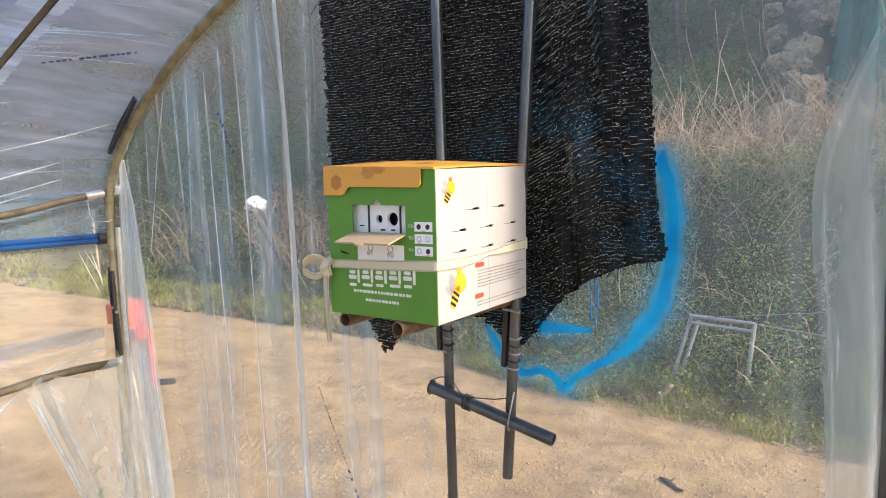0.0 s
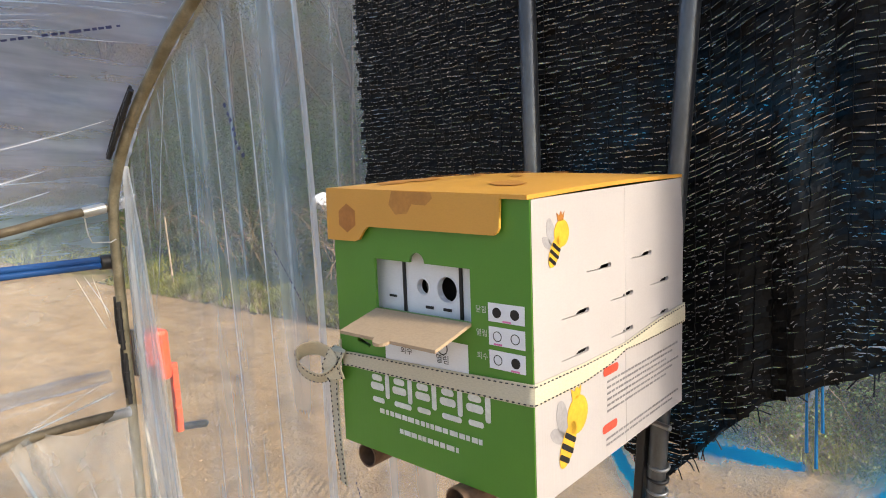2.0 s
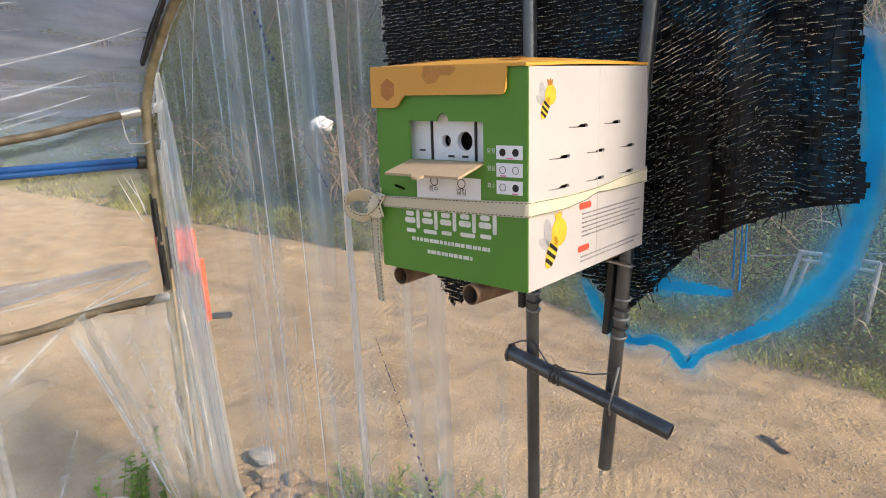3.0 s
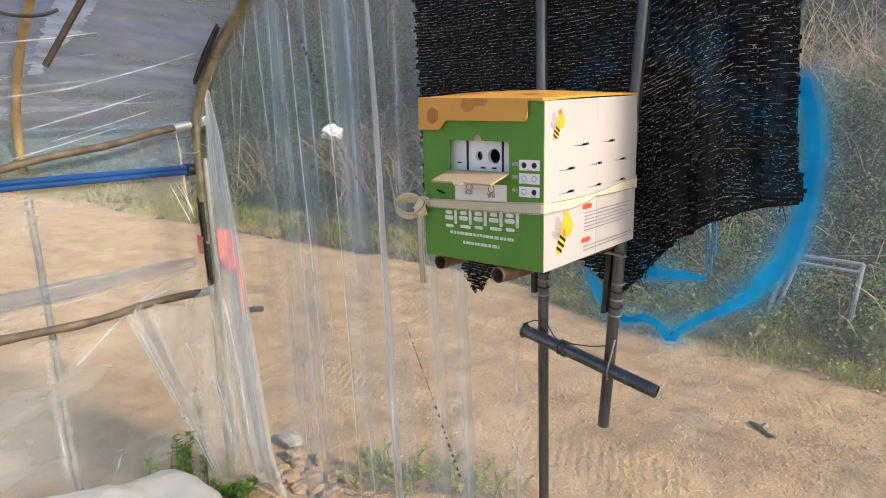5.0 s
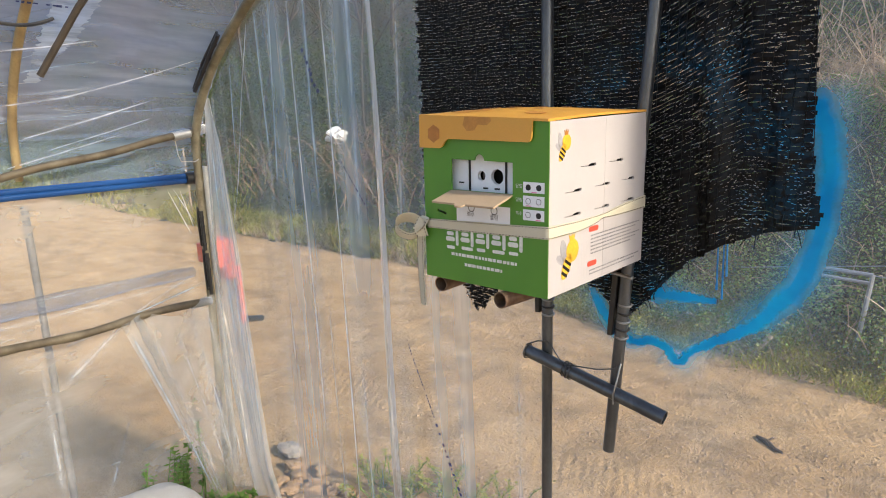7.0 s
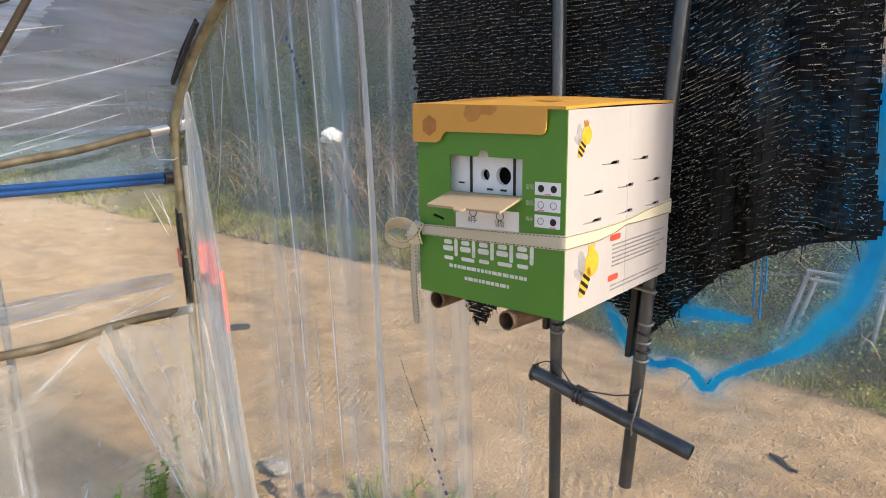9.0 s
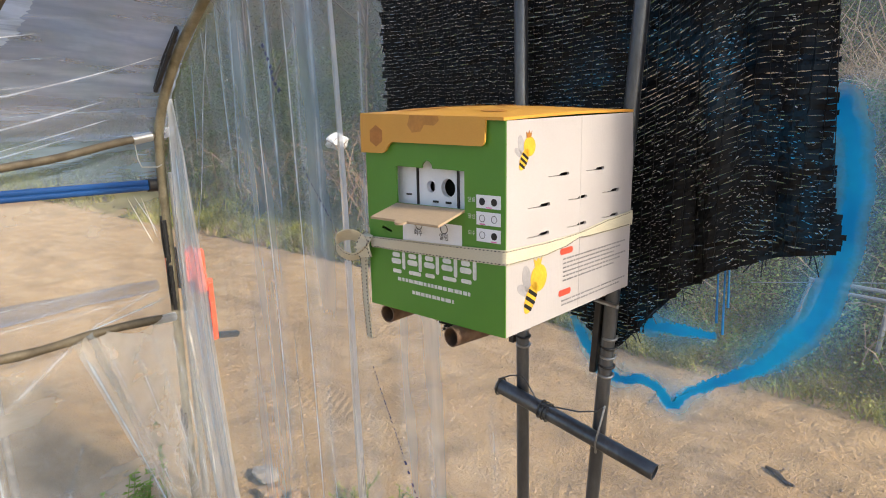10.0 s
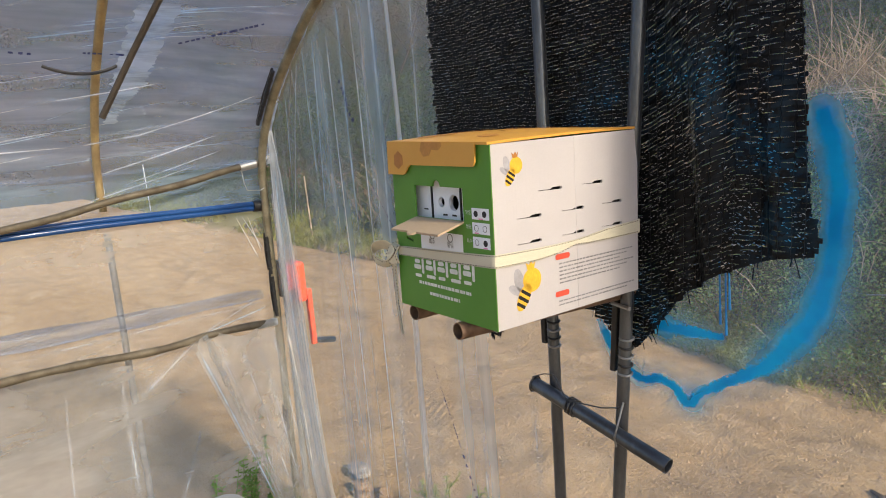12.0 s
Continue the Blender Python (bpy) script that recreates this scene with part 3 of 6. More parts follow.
def side_fn(u, v):
    z = SPLIT[0] + (SPLIT[1] - SPLIT[0]) * v
    y = 1.13 - 5.0 * u ** 1.5
    x = -2.033 - 0.03 * (1.25 - z) - 0.06 * float(smooth(1.16, 1.30, z)) * float(smooth(1.1, 0.8, y))
    q = 0.006 * noise.noise(Vector((y * 2.5, z * 2.0, 1))) + 0.003 * noise.noise(Vector((y * 11 + 6 * z, z * 5, 7)))
    return (x - 0.012 + q, y, z)


SPLIT = (1.15, 1.31)
wall = part("wall_side_top", Geo().sheet(side_fn, 160, 14), FILM_EAVE)
tagged(wall, "clear film above the blue pipe of the side wall", "film wall", kind="structure")
SPLIT = (-0.02, 1.16)
wall = part("wall_side", Geo().sheet(side_fn, 160, 60), FILM_LOW)
tagged(wall, "hazy plastic film forming the greenhouse side wall", "film wall", kind="structure")
wall = part("wall_side_far", Geo().sheet(lambda u, v: (2 * CX + 2.06 + 0.03 * (1.25 - 1.33 * v), 1.13 - 5.0 * u, -0.02 + 1.33 * v), 12, 6), FILM_SIDE)
tagged(wall, "hazy plastic film forming the other side wall", "film wall", kind="structure")
wall = part("wall_back", Geo().sheet(lambda u, v: (-2.05 + 4.3 * u, -3.95, v * arch_z(-2.05 + 4.3 * u)), 30, 8), FILM_SIDE)
tagged(wall, "plastic film closing the tunnel's other end", "film wall", kind="structure")


# gathered film at the corner
def gather_fn(u, v):
    z = 1.40 - 1.40 * v
    left = float(np.interp(z, [0.0, 0.15, 0.5, 0.9, 1.26, 1.4], [-1.98, -2.0, -2.03, -2.02, -1.975, -1.95]))
    right = float(np.interp(z, [0.0, 0.15, 0.5, 0.9, 1.26, 1.4], [-1.79, -1.835, -1.842, -1.85, -1.88, -1.92]))
    x = left + (right - left) * u
    y = 1.138 + 0.012 * math.sin(u * 13 + 1.2 * v + 1.6 * math.sin(u * 5)) * (0.5 + 0.5 * v) + 0.03 * v * v
    return (x, y, z)


gather = part("corner_curtain", Geo().sheet(gather_fn, 90, 40), FILM_DRAPE)
tagged(gather, "milky loose film gathered in tight folds beside the corner pipe", "film curtain", kind="structure")


def fan_fn(u, v):
    top = Vector((-1.98, 0.80 + 0.34 * u, 0.752 + 0.015 * math.sin(u * 9)))
    bot = Vector((-1.985, 1.03 + 0.14 * u, 0.02))
    p = top.lerp(bot, v)
    return p + Vector((0.012 * math.sin(u * 15 + 1.5 * math.sin(u * 5)) * (1 - 0.5 * v) + 0.02 * math.sin(3.1 * v), 0, 0))


fan = part("bunched_film", Geo().sheet(fan_fn, 80, 30), FILM_FAN)
tagged(fan, "bunched film pulled from the lower rail into the corner", "film curtain", kind="structure")

# Lit folds of the bunched film, painted as pale streaks.
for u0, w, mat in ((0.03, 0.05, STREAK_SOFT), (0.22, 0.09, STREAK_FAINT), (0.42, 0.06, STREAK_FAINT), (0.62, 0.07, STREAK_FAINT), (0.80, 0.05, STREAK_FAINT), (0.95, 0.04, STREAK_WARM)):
    film_line(lambda u, v, u0=u0, w=w: fan_fn(u0 + w * (u * 2 - 1), 0.03 + 0.95 * v) + Vector((0.006, 0, 0)), 4, 30, mat, "fold in the bunched film, its sheen painted pale")
# Painted sheen of side-film creases; two lines are the curtain roll's highlights.
RAYS = [(0.600, 0.70, 0.596, 0.22, 0.020, STREAK_FAINT), (0.814, 0.43, 0.715, 0.18, 0.018, STREAK_FAINT), (0.843, 0.741, 0.50, 0.69, 0.014, STREAK_FAINT), (0.85, 0.745, 0.62, 0.58, 0.030, STREAK_FAINT), (0.844, 0.750, 1.115, 0.80, 0.013, STREAK_SOFT), (0.86, 0.755, 1.10, 0.845, 0.012, STREAK_FAINT), (0.90, 0.742, 1.09, 0.66, 0.016, STREAK_FAINT), (0.90, 0.742, 1.05, 0.56, 0.018, STREAK_FAINT), (0.78, 0.74, 0.50, 0.755, 0.016, STREAK_FAINT), (1.09, 0.815, 0.30, 0.812, 0.016, STREAK_FAINT), (0.30, 0.872, 1.09, 0.862, 0.010, STREAK_FAINT), (0.45, 0.70, 0.40, 0.1, 0.012, STREAK_FAINT), (1.06, 1.13, 1.10, 0.98, 0.006, STREAK_WARM), (1.02, 1.13, 1.09, 0.96, 0.006, STREAK_WARM), (1.04, 1.13, 1.105, 1.00, 0.005, STREAK_HARD)]
for y0, z0, y1, z1, w, mat in RAYS:
    def ray_fn(u, v, y0=y0, z0=z0, y1=y1, z1=z1, w=w):
        z, y = z0 + (z1 - z0) * v, y0 + (y1 - y0) * v
        d = Vector((0, -(z1 - z0), y1 - y0)).normalized() * w * (0.5 + 0.5 * v) * (u * 2 - 1)
        return Vector((-2.028 - 0.03 * (1.25 - z), y, z)) + d
    film_line(ray_fn, 4, 24, mat, "straight pale line painted as sheen on the side film", "crease_sheen", "film crease", "film creases")

# folds of the end film, the light they catch painted as pale lines
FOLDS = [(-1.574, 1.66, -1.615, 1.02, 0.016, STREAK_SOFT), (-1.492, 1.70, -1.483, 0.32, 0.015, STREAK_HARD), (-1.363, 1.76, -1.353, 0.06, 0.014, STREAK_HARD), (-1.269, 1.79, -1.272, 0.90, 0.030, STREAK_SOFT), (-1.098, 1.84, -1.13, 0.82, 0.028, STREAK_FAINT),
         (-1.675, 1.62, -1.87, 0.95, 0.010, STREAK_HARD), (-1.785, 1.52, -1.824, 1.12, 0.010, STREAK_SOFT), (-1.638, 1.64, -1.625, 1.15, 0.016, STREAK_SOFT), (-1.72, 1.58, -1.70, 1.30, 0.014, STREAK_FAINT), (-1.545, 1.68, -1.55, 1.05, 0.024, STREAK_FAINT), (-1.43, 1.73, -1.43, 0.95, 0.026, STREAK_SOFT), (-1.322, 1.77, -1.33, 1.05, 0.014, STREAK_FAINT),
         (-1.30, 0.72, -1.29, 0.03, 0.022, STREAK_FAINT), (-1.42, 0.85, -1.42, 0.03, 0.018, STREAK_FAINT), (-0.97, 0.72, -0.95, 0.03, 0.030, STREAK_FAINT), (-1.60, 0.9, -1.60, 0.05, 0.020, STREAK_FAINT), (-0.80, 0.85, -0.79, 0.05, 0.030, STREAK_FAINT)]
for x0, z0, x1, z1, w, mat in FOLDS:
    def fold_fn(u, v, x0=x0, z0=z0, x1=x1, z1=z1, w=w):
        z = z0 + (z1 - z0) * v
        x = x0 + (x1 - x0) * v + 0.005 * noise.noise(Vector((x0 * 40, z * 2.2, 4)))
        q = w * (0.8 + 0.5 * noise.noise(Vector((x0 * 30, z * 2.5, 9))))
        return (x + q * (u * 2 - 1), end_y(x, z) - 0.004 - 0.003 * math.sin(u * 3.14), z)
    film_line(fold_fn, 4, 50, mat, "fold in the hanging film, its light painted as a pale line")
# The gathered corner film gets its bright folds as painted streaks too.
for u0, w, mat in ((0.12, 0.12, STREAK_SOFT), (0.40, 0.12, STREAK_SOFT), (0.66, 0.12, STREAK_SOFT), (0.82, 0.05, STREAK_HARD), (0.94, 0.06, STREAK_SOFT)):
    film_line(lambda u, v, u0=u0, w=w: Vector(gather_fn(u0 + w * (u * 2 - 1), 0.06 + 0.92 * v)) - Vector((0, 0.004, 0)), 4, 40, mat, "fold in the gathered corner film, its sheen painted pale")


def strip_fn(u, v):
    z = 1.80 - 1.8 * v
    w = 0.0065 + 0.0105 * v
    x = -1.196 + 0.024 * v + w * (u * 2 - 1) + 0.004 * math.sin(5 * v)
    return (x, 1.122 - 0.004 * math.sin(u * 3.14) + 0.004 * math.sin(7 * v), z)


# Light on the roof film's creases, put in as pale strips.
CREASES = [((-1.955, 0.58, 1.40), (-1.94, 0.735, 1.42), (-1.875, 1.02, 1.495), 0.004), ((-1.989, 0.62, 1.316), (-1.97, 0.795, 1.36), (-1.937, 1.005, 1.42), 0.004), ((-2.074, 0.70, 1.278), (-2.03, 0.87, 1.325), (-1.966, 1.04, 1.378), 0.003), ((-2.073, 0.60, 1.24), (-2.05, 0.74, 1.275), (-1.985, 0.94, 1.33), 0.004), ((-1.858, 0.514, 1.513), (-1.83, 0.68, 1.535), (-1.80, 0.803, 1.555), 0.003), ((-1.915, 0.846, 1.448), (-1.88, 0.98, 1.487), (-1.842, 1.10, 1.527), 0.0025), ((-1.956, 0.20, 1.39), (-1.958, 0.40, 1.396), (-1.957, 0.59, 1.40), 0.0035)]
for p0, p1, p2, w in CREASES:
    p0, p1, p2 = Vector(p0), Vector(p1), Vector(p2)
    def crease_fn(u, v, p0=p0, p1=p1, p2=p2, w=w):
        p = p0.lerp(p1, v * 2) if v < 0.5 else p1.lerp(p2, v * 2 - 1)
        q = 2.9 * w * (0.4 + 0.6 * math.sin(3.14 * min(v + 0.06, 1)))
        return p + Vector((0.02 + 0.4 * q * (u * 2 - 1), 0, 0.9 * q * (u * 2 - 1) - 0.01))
    film_line(crease_fn, 4, 24, STREAK_HARD, "crease in the roof film, its brightness painted as a strip", "crease_sheen", "film crease", "film creases")


def glare_fn(u, v):
    """Sky glare on the roof film beside the second hoop, made as a pale patch."""
    n = len(ROOF) - 1
    q = (0.075 + 0.25 * v) * n
    p = ROOF[int(q)].lerp(ROOF[int(q) + 1], q - int(q))
    mid = float(np.interp(p.x, [-1.95, -1.91, -1.83, -1.71, -1.60, -1.2], [0.668, 0.680, 0.718, 0.740, 0.764, 0.84]))
    half = float(np.interp(p.x, [-1.95, -1.91, -1.83, -1.71, -1.2], [0.006, 0.016, 0.042, 0.05, 0.06])) + 0.016 * noise.noise(Vector((0, v * 46, 3))) + 0.012 * noise.noise(Vector((0, v * 120, 5)))
    side = Vector((p.x - CX, 0, max(p.z - 0.7, 0.05))).normalized()
    return p + side * 0.036 + Vector((0, mid + half * (u * 2 - 1), 0))


# Further roof wrinkles, their sheen coloured in as soft lines.
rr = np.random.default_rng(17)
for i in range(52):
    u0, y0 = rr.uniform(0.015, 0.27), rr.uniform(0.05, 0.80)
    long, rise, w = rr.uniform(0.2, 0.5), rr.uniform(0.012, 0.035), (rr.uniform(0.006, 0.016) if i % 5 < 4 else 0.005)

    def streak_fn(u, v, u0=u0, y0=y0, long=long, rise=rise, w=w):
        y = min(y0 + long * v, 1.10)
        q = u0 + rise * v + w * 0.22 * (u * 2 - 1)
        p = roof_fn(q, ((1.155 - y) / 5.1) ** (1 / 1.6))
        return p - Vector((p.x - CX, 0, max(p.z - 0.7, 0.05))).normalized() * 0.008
    film_line(streak_fn, 4, 24, (STREAK_SOFT, STREAK_FAINT, STREAK_SOFT, STREAK_FAINT, STREAK_HARD)[i % 5], "wrinkle in the roof film, its sheen painted as a pale line", "crease_sheen", "film crease", "film creases")
glare = part("glare_patch", Geo().sheet(glare_fn, 10, 160), FILM_GLARE)
tagged(glare, "pale patch painted as sky glare beside the second hoop", "film patch", kind="structure")
strip = part("film_strip", Geo().sheet(strip_fn, 6, 40), FILM_STRIP)
tagged(strip, "whitish hanging strip of doubled film", "film strip", kind="structure")


# loose curtain and post of the doorway
def drape_fn(u, v):
    z = 1.95 - 1.95 * v
    bell = math.exp(-((z - 1.28) / 0.26) ** 2)
    x0 = 0.088 - 0.135 * (bell if z > 1.28 else 0.75 + 0.25 * bell)
    x = x0 + (0.115 - x0) * u
    return (x, 1.07 + 0.05 * u + 0.007 * math.sin(u * 11 + 3 * v + math.sin(u * 4 + 5 * v)) + 0.01 * math.sin(9 * v), z)


drape = part("door_curtain", Geo().sheet(drape_fn, 60, 40), FILM_DOOR)
tagged(drape, "loose milky film curtain hanging beside the doorway post", "film curtain", kind="structure")
# Sheen on the curtain's creases, drawn as faint pale lines.
for u0, w, v0, v1, mat in ((0.05, 0.04, 0.1, 0.9, STREAK_FAINT), (0.42, 0.09, 0.3, 0.8, STREAK_FAINT), (0.72, 0.04, 0.4, 0.7, STREAK_SOFT)):
    film_line(lambda u, v, u0=u0, w=w, v0=v0, v1=v1: Vector(drape_fn(u0 - 0.25 * v * (u0 > 0.5) + 0.05 * math.sin(5 * v) + w * (u * 2 - 1), v0 + (v1 - v0) * v)) - Vector((0, 0.004, 0)), 4, 30, mat, "crease in the loose door curtain, its sheen painted pale")
post = part("door_post", Geo().tube([(0.066, 1.10, -0.02), (0.068, 1.10, 2.03)], 0.02, 14), STEEL_DARK)
tagged(post, "dark round doorway post in the greenhouse end", "post", kind="structure")

# dark strap, hose piece and printed dashes on the film
band = part("roof_brace", Geo().tube([(-1.675, 0.60, 1.45), (-1.60, 0.67, 1.586), (-1.40, 0.735, 1.74), (-1.28, 0.77, 1.795)], 0.0078, 8), BROWN_PIPE)
tagged(band, "dark brown brace pipe slanting up under the roof film", "pipe", kind="structure")
pts = [(-1.70 - 0.03 * abs(t - 0.5), 0.50 + 0.16 * t, 1.556 + 0.02 * (2 * t - 1) ** 2) for t in np.linspace(0, 1, 14)]
hose = part("hose_piece", Geo().tube(pts, 0.004, 8), CABLE)
tagged(hose, "short piece of black hose sagging under the roof film", "hose", kind="structure")
PRINT = plain("blue_print", (0.03, 0.045, 0.16), 0.5, 0.0)


def dashes(path, n, long, tall, seed):
    r = np.random.default_rng(seed)
    g = Geo()
    for i in range(n):
        t = (i + r.uniform(-0.2, 0.2)) / n
        if r.random() < 0.12:
            continue
        p = path(t)
        d = (path(t + 0.01) - p).normalized()
        side = d.cross(Vector((0, 1, 0))) if abs(d.y) < 0.8 else d.cross(Vector((0.8, 0, -0.6)))
        a, b = d * long * r.uniform(0.5, 1), side.normalized() * tall * r.uniform(0.5, 1)
        g.add([p - a - b, p + a - b, p + a + b, p - a + b], [(0, 1, 2, 3)])
    return g


KEY = [(1.62, -1.50), (1.516, -1.444), (1.40, -1.387), (1.234, -1.323), (1.066, -1.20), (0.904, -1.188), (0.802, -1.122), (0.557, -1.023), (0.403, -0.96), (0.1, -0.84)]


def print_line(z0, z1):
    def fn(t):
        z = z0 + (z1 - z0) * t
        x = float(np.interp(-z, [-k[0] for k in KEY], [k[1] for k in KEY]))
        return Vector((x, end_y(x, z) - 0.014, z))
    return fn


for z0, z1, n, long, tall in ((1.50, 1.385, 8, 0.0052, 0.0062), (1.60, 1.52, 8, 0.002, 0.0025), (1.235, 1.08, 14, 0.006, 0.002), (0.98, 0.88, 4, 0.005, 0.006), (0.80, 0.60, 26, 0.003, 0.0022), (0.60, 0.41, 13, 0.005, 0.0045)):
    ob = part("film_print", dashes(print_line(z0, z1), n, long, tall, int(z0 * 100)), PRINT, smooth=False)
    tagged(ob, "row of small dark blue printed marks on the film", "print", "film prints", kind="structure")
for y0, y1, n, tall in ((0.80, 1.02, 17, 0.0038), (0.59, 0.70, 9, 0.0028), (0.43, 0.49, 4, 0.0042)):
    path = lambda t, y0=y0, y1=y1: Vector((-1.680 + 0.082 * t, y0 + (y1 - y0) * t, 1.626 + 0.046 * t) if y0 > 0.7 else (-1.70 - 0.008 * t, y0 + (y1 - y0) * t, 1.604 - 0.003 * t))
    ob = part("film_print", dashes(path, n, 0.006, tall, int(y0 * 100)), PRINT, smooth=False)
    tagged(ob, "row of small dark blue printed marks on the roof film", "print", "film prints", kind="structure")


# ---------- poles, brackets and cross pipe ----------
def pole_two(z):
    return Vector((-0.5725 + 0.0735 * (z - 0.70), 1.097, z))


pole = part("pole", Geo().tube([(-0.709, 1.097, -0.02), (-0.708, 1.097, 0.9), (-0.709, 1.097, 1.97)], 0.0108, 18), STEEL_DARK)
tagged(pole, "dull grey steel pole standing in the ground behind the box", "pole", "poles")
pole = part("pole", Geo().tube([pole_two(0.70), pole_two(1.2), pole_two(1.98)], 0.0108, 18, inner=0.009), STEEL_DARK)
tagged(pole, "dull grey steel pole hung from the roof, ending above the ground", "pole", "poles")

cross = thing("cross_pipe", (-0.60, 1.072, 0.83), label="dark grey hollow pipe wired slantwise across the two poles", category="pipe")
part("pipe", Geo().tube([(-0.742, 1.073, 0.874), (-0.60, 1.073, 0.8435), (-0.459, 1.072, 0.813)], 0.0126, 20, inner=0.0107), STEEL_DARK, cross)
for k, (x, z) in enumerate(((-0.738, 0.873), (-0.655, 0.8555), (-0.648, 0.854), (-0.641, 0.8525))):
    ring = [(x + 0.002 * math.sin(a), 1.073 + 0.0148 * math.cos(a), z + 0.0148 * math.sin(a)) for a in np.linspace(0, 6.283, 17)]
    part("wire_turn", Geo().tube(ring, 0.0016, 5), WIRE, cross)
part("tie_wire", Geo().tube([(-0.738, 1.066, 0.889), (-0.72, 1.08, 0.896), (-0.700, 1.083, 0.898), (-0.69, 1.08, 0.894), (-0.66, 1.066, 0.872), (-0.648, 1.064, 0.868)], 0.0013, 5), WIRE, cross, "bent tie wire")
part("tie_wire", Geo().tube([(-0.648, 1.064, 0.869), (-0.62, 1.064, 0.872), (-0.585, 1.07, 0.873), (-0.560, 1.083, 0.876), (-0.545, 1.086, 0.888)], 0.0013, 5), WIRE, cross, "bent tie wire")
part("tie_wire", Geo().tube([(-0.544, 1.078, 0.892), (-0.546, 1.066, 0.862), (-0.549, 1.058, 0.835), (-0.552, 1.066, 0.815)], 0.0018, 6), STEEL, cross, "shiny tie wire")

for base, zlo in ((Vector((-0.7085, 1.097, 0)), 0.94), (None, 0.925)):
    at = Vector((base.x, base.y, 1.0)) if base else pole_two(1.0)
    b = thing("pipe_bracket", at, label="black bracket with ribbed clamp rings on a steel pole", category="bracket", group="pipe brackets")
    ax = (lambda z: Vector((base.x, base.y, z))) if base else pole_two
    g = Geo()
    for z in (zlo + 0.01, 1.062):
        p = ax(z)
        g.add([p + Vector(o) for o in ((-0.025, -0.006, 0), (-0.014, -0.006, 0), (-0.014, 0.012, 0), (-0.025, 0.012, 0))], [])
    g.f += [(0, 1, 5, 4), (1, 2, 6, 5), (2, 3, 7, 6), (3, 0, 4, 7), (3, 2, 1, 0), (4, 5, 6, 7)]
    part("plate", g, BLACK, b, smooth=False, bevel=0.002)
    for i in range(5):
        z = zlo + 0.010 + 0.0155 * i
        c = ax(z)
        ring = [c + Vector((0.0022 + 0.0112 * math.cos(a), 0.0112 * math.sin(a), 0.001 * math.sin(2 * a))) for a in np.linspace(0, 6.283, 17)]
        part("clamp_ring", Geo().tube(ring, 0.0021, 8), STEEL if i % 2 == 0 else BLACK, b)
    part("bolt", Geo().tube([ax(1.055) + Vector((-0.026, -0.004, 0)), ax(1.055) + Vector((0.018, -0.018, 0))], 0.0035, 6), STEEL, b)

for a, b in (((-0.732, 0.806, 1.0797), (-0.727, 1.135, 1.0731)), ((-0.604, 0.787, 1.0801), (-0.556, 1.135, 1.0731))):
    ob = part("support_pipe", Geo().tube([a, Vector(a).lerp(Vector(b), 0.5), b], 0.0124, 20, inner=0.0108), RUST)
    tagged(ob, "rusty brown steel pipe carrying the cardboard box", "pipe", "support pipes")


# ---------- shade net ----------
def net_material(name, lo, hi, dusty, strong, rough):
    k = Nodes(name)
    pos = k.coords(world_space=True)
    sep = k.n("SeparateXYZ", {0: pos})
    dx = k.math("DIVIDE", k.math("ADD", sep.outputs[0], 0.47), 0.225)
    dz = k.math("DIVIDE", k.math("ADD", sep.outputs[2], -1.21), 0.26)
    rad = k.math("SQRT", k.math("ADD", k.math("MULTIPLY", dx, dx), k.math("MULTIPLY", dz, dz)))
    near = k.ramp(k.math("ABSOLUTE", k.math("ADD", rad, -0.75)), 0.03, 0.38, strong, 0.0)
    spots = k.math("MULTIPLY", k.ramp(k.noise(11.0, pos, 2.0), 0.45, 0.55), k.ramp(k.noise(110.0, pos, 2.0), 0.39, 0.49))
    paint = k.math("MULTIPLY", near, spots)
    rnd = k.n("NewGeometry").outputs["Random Per Island"]
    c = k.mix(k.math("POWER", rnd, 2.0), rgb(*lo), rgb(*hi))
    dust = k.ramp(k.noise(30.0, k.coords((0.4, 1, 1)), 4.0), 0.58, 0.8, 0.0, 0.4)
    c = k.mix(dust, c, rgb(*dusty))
    c = k.mix(paint, c, rgb(0.02, 0.44, 0.85))
    b = k.n("BsdfPrincipled", {"Base Color": c, "Roughness": k.ramp(rnd, 0, 1, rough, rough + 0.2), "Specular IOR Level": 0.15})
    return k.close(b.outputs[0])


NET = net_material("black_shade_net", (0.003, 0.003, 0.0035), (0.011, 0.0105, 0.010), (0.022, 0.020, 0.018), 0.04, 0.35)
# Pale tone for the net's glints, put into the colour.
NET_GLINT = net_material("glint_filament", (0.03, 0.029, 0.027), (0.72, 0.68, 0.62), (0.36, 0.33, 0.29), 0.97, 0.3)
HEM = [(-1.06, 1.09), (-0.985, 1.07), (-0.955, 1.0), (-0.905, 0.915), (-0.875, 0.928), (-0.825, 0.985), (-0.78, 1.03), (-0.75, 1.03), (-0.65, 1.03), (-0.58, 0.985), (-0.545, 0.975), (-0.49, 1.04), (-0.44, 1.095), (-0.38, 1.132), (-0.30, 1.163), (-0.245, 1.170)]
HEM_X, HEM_Z = [h[0] for h in HEM], [h[1] for h in HEM]


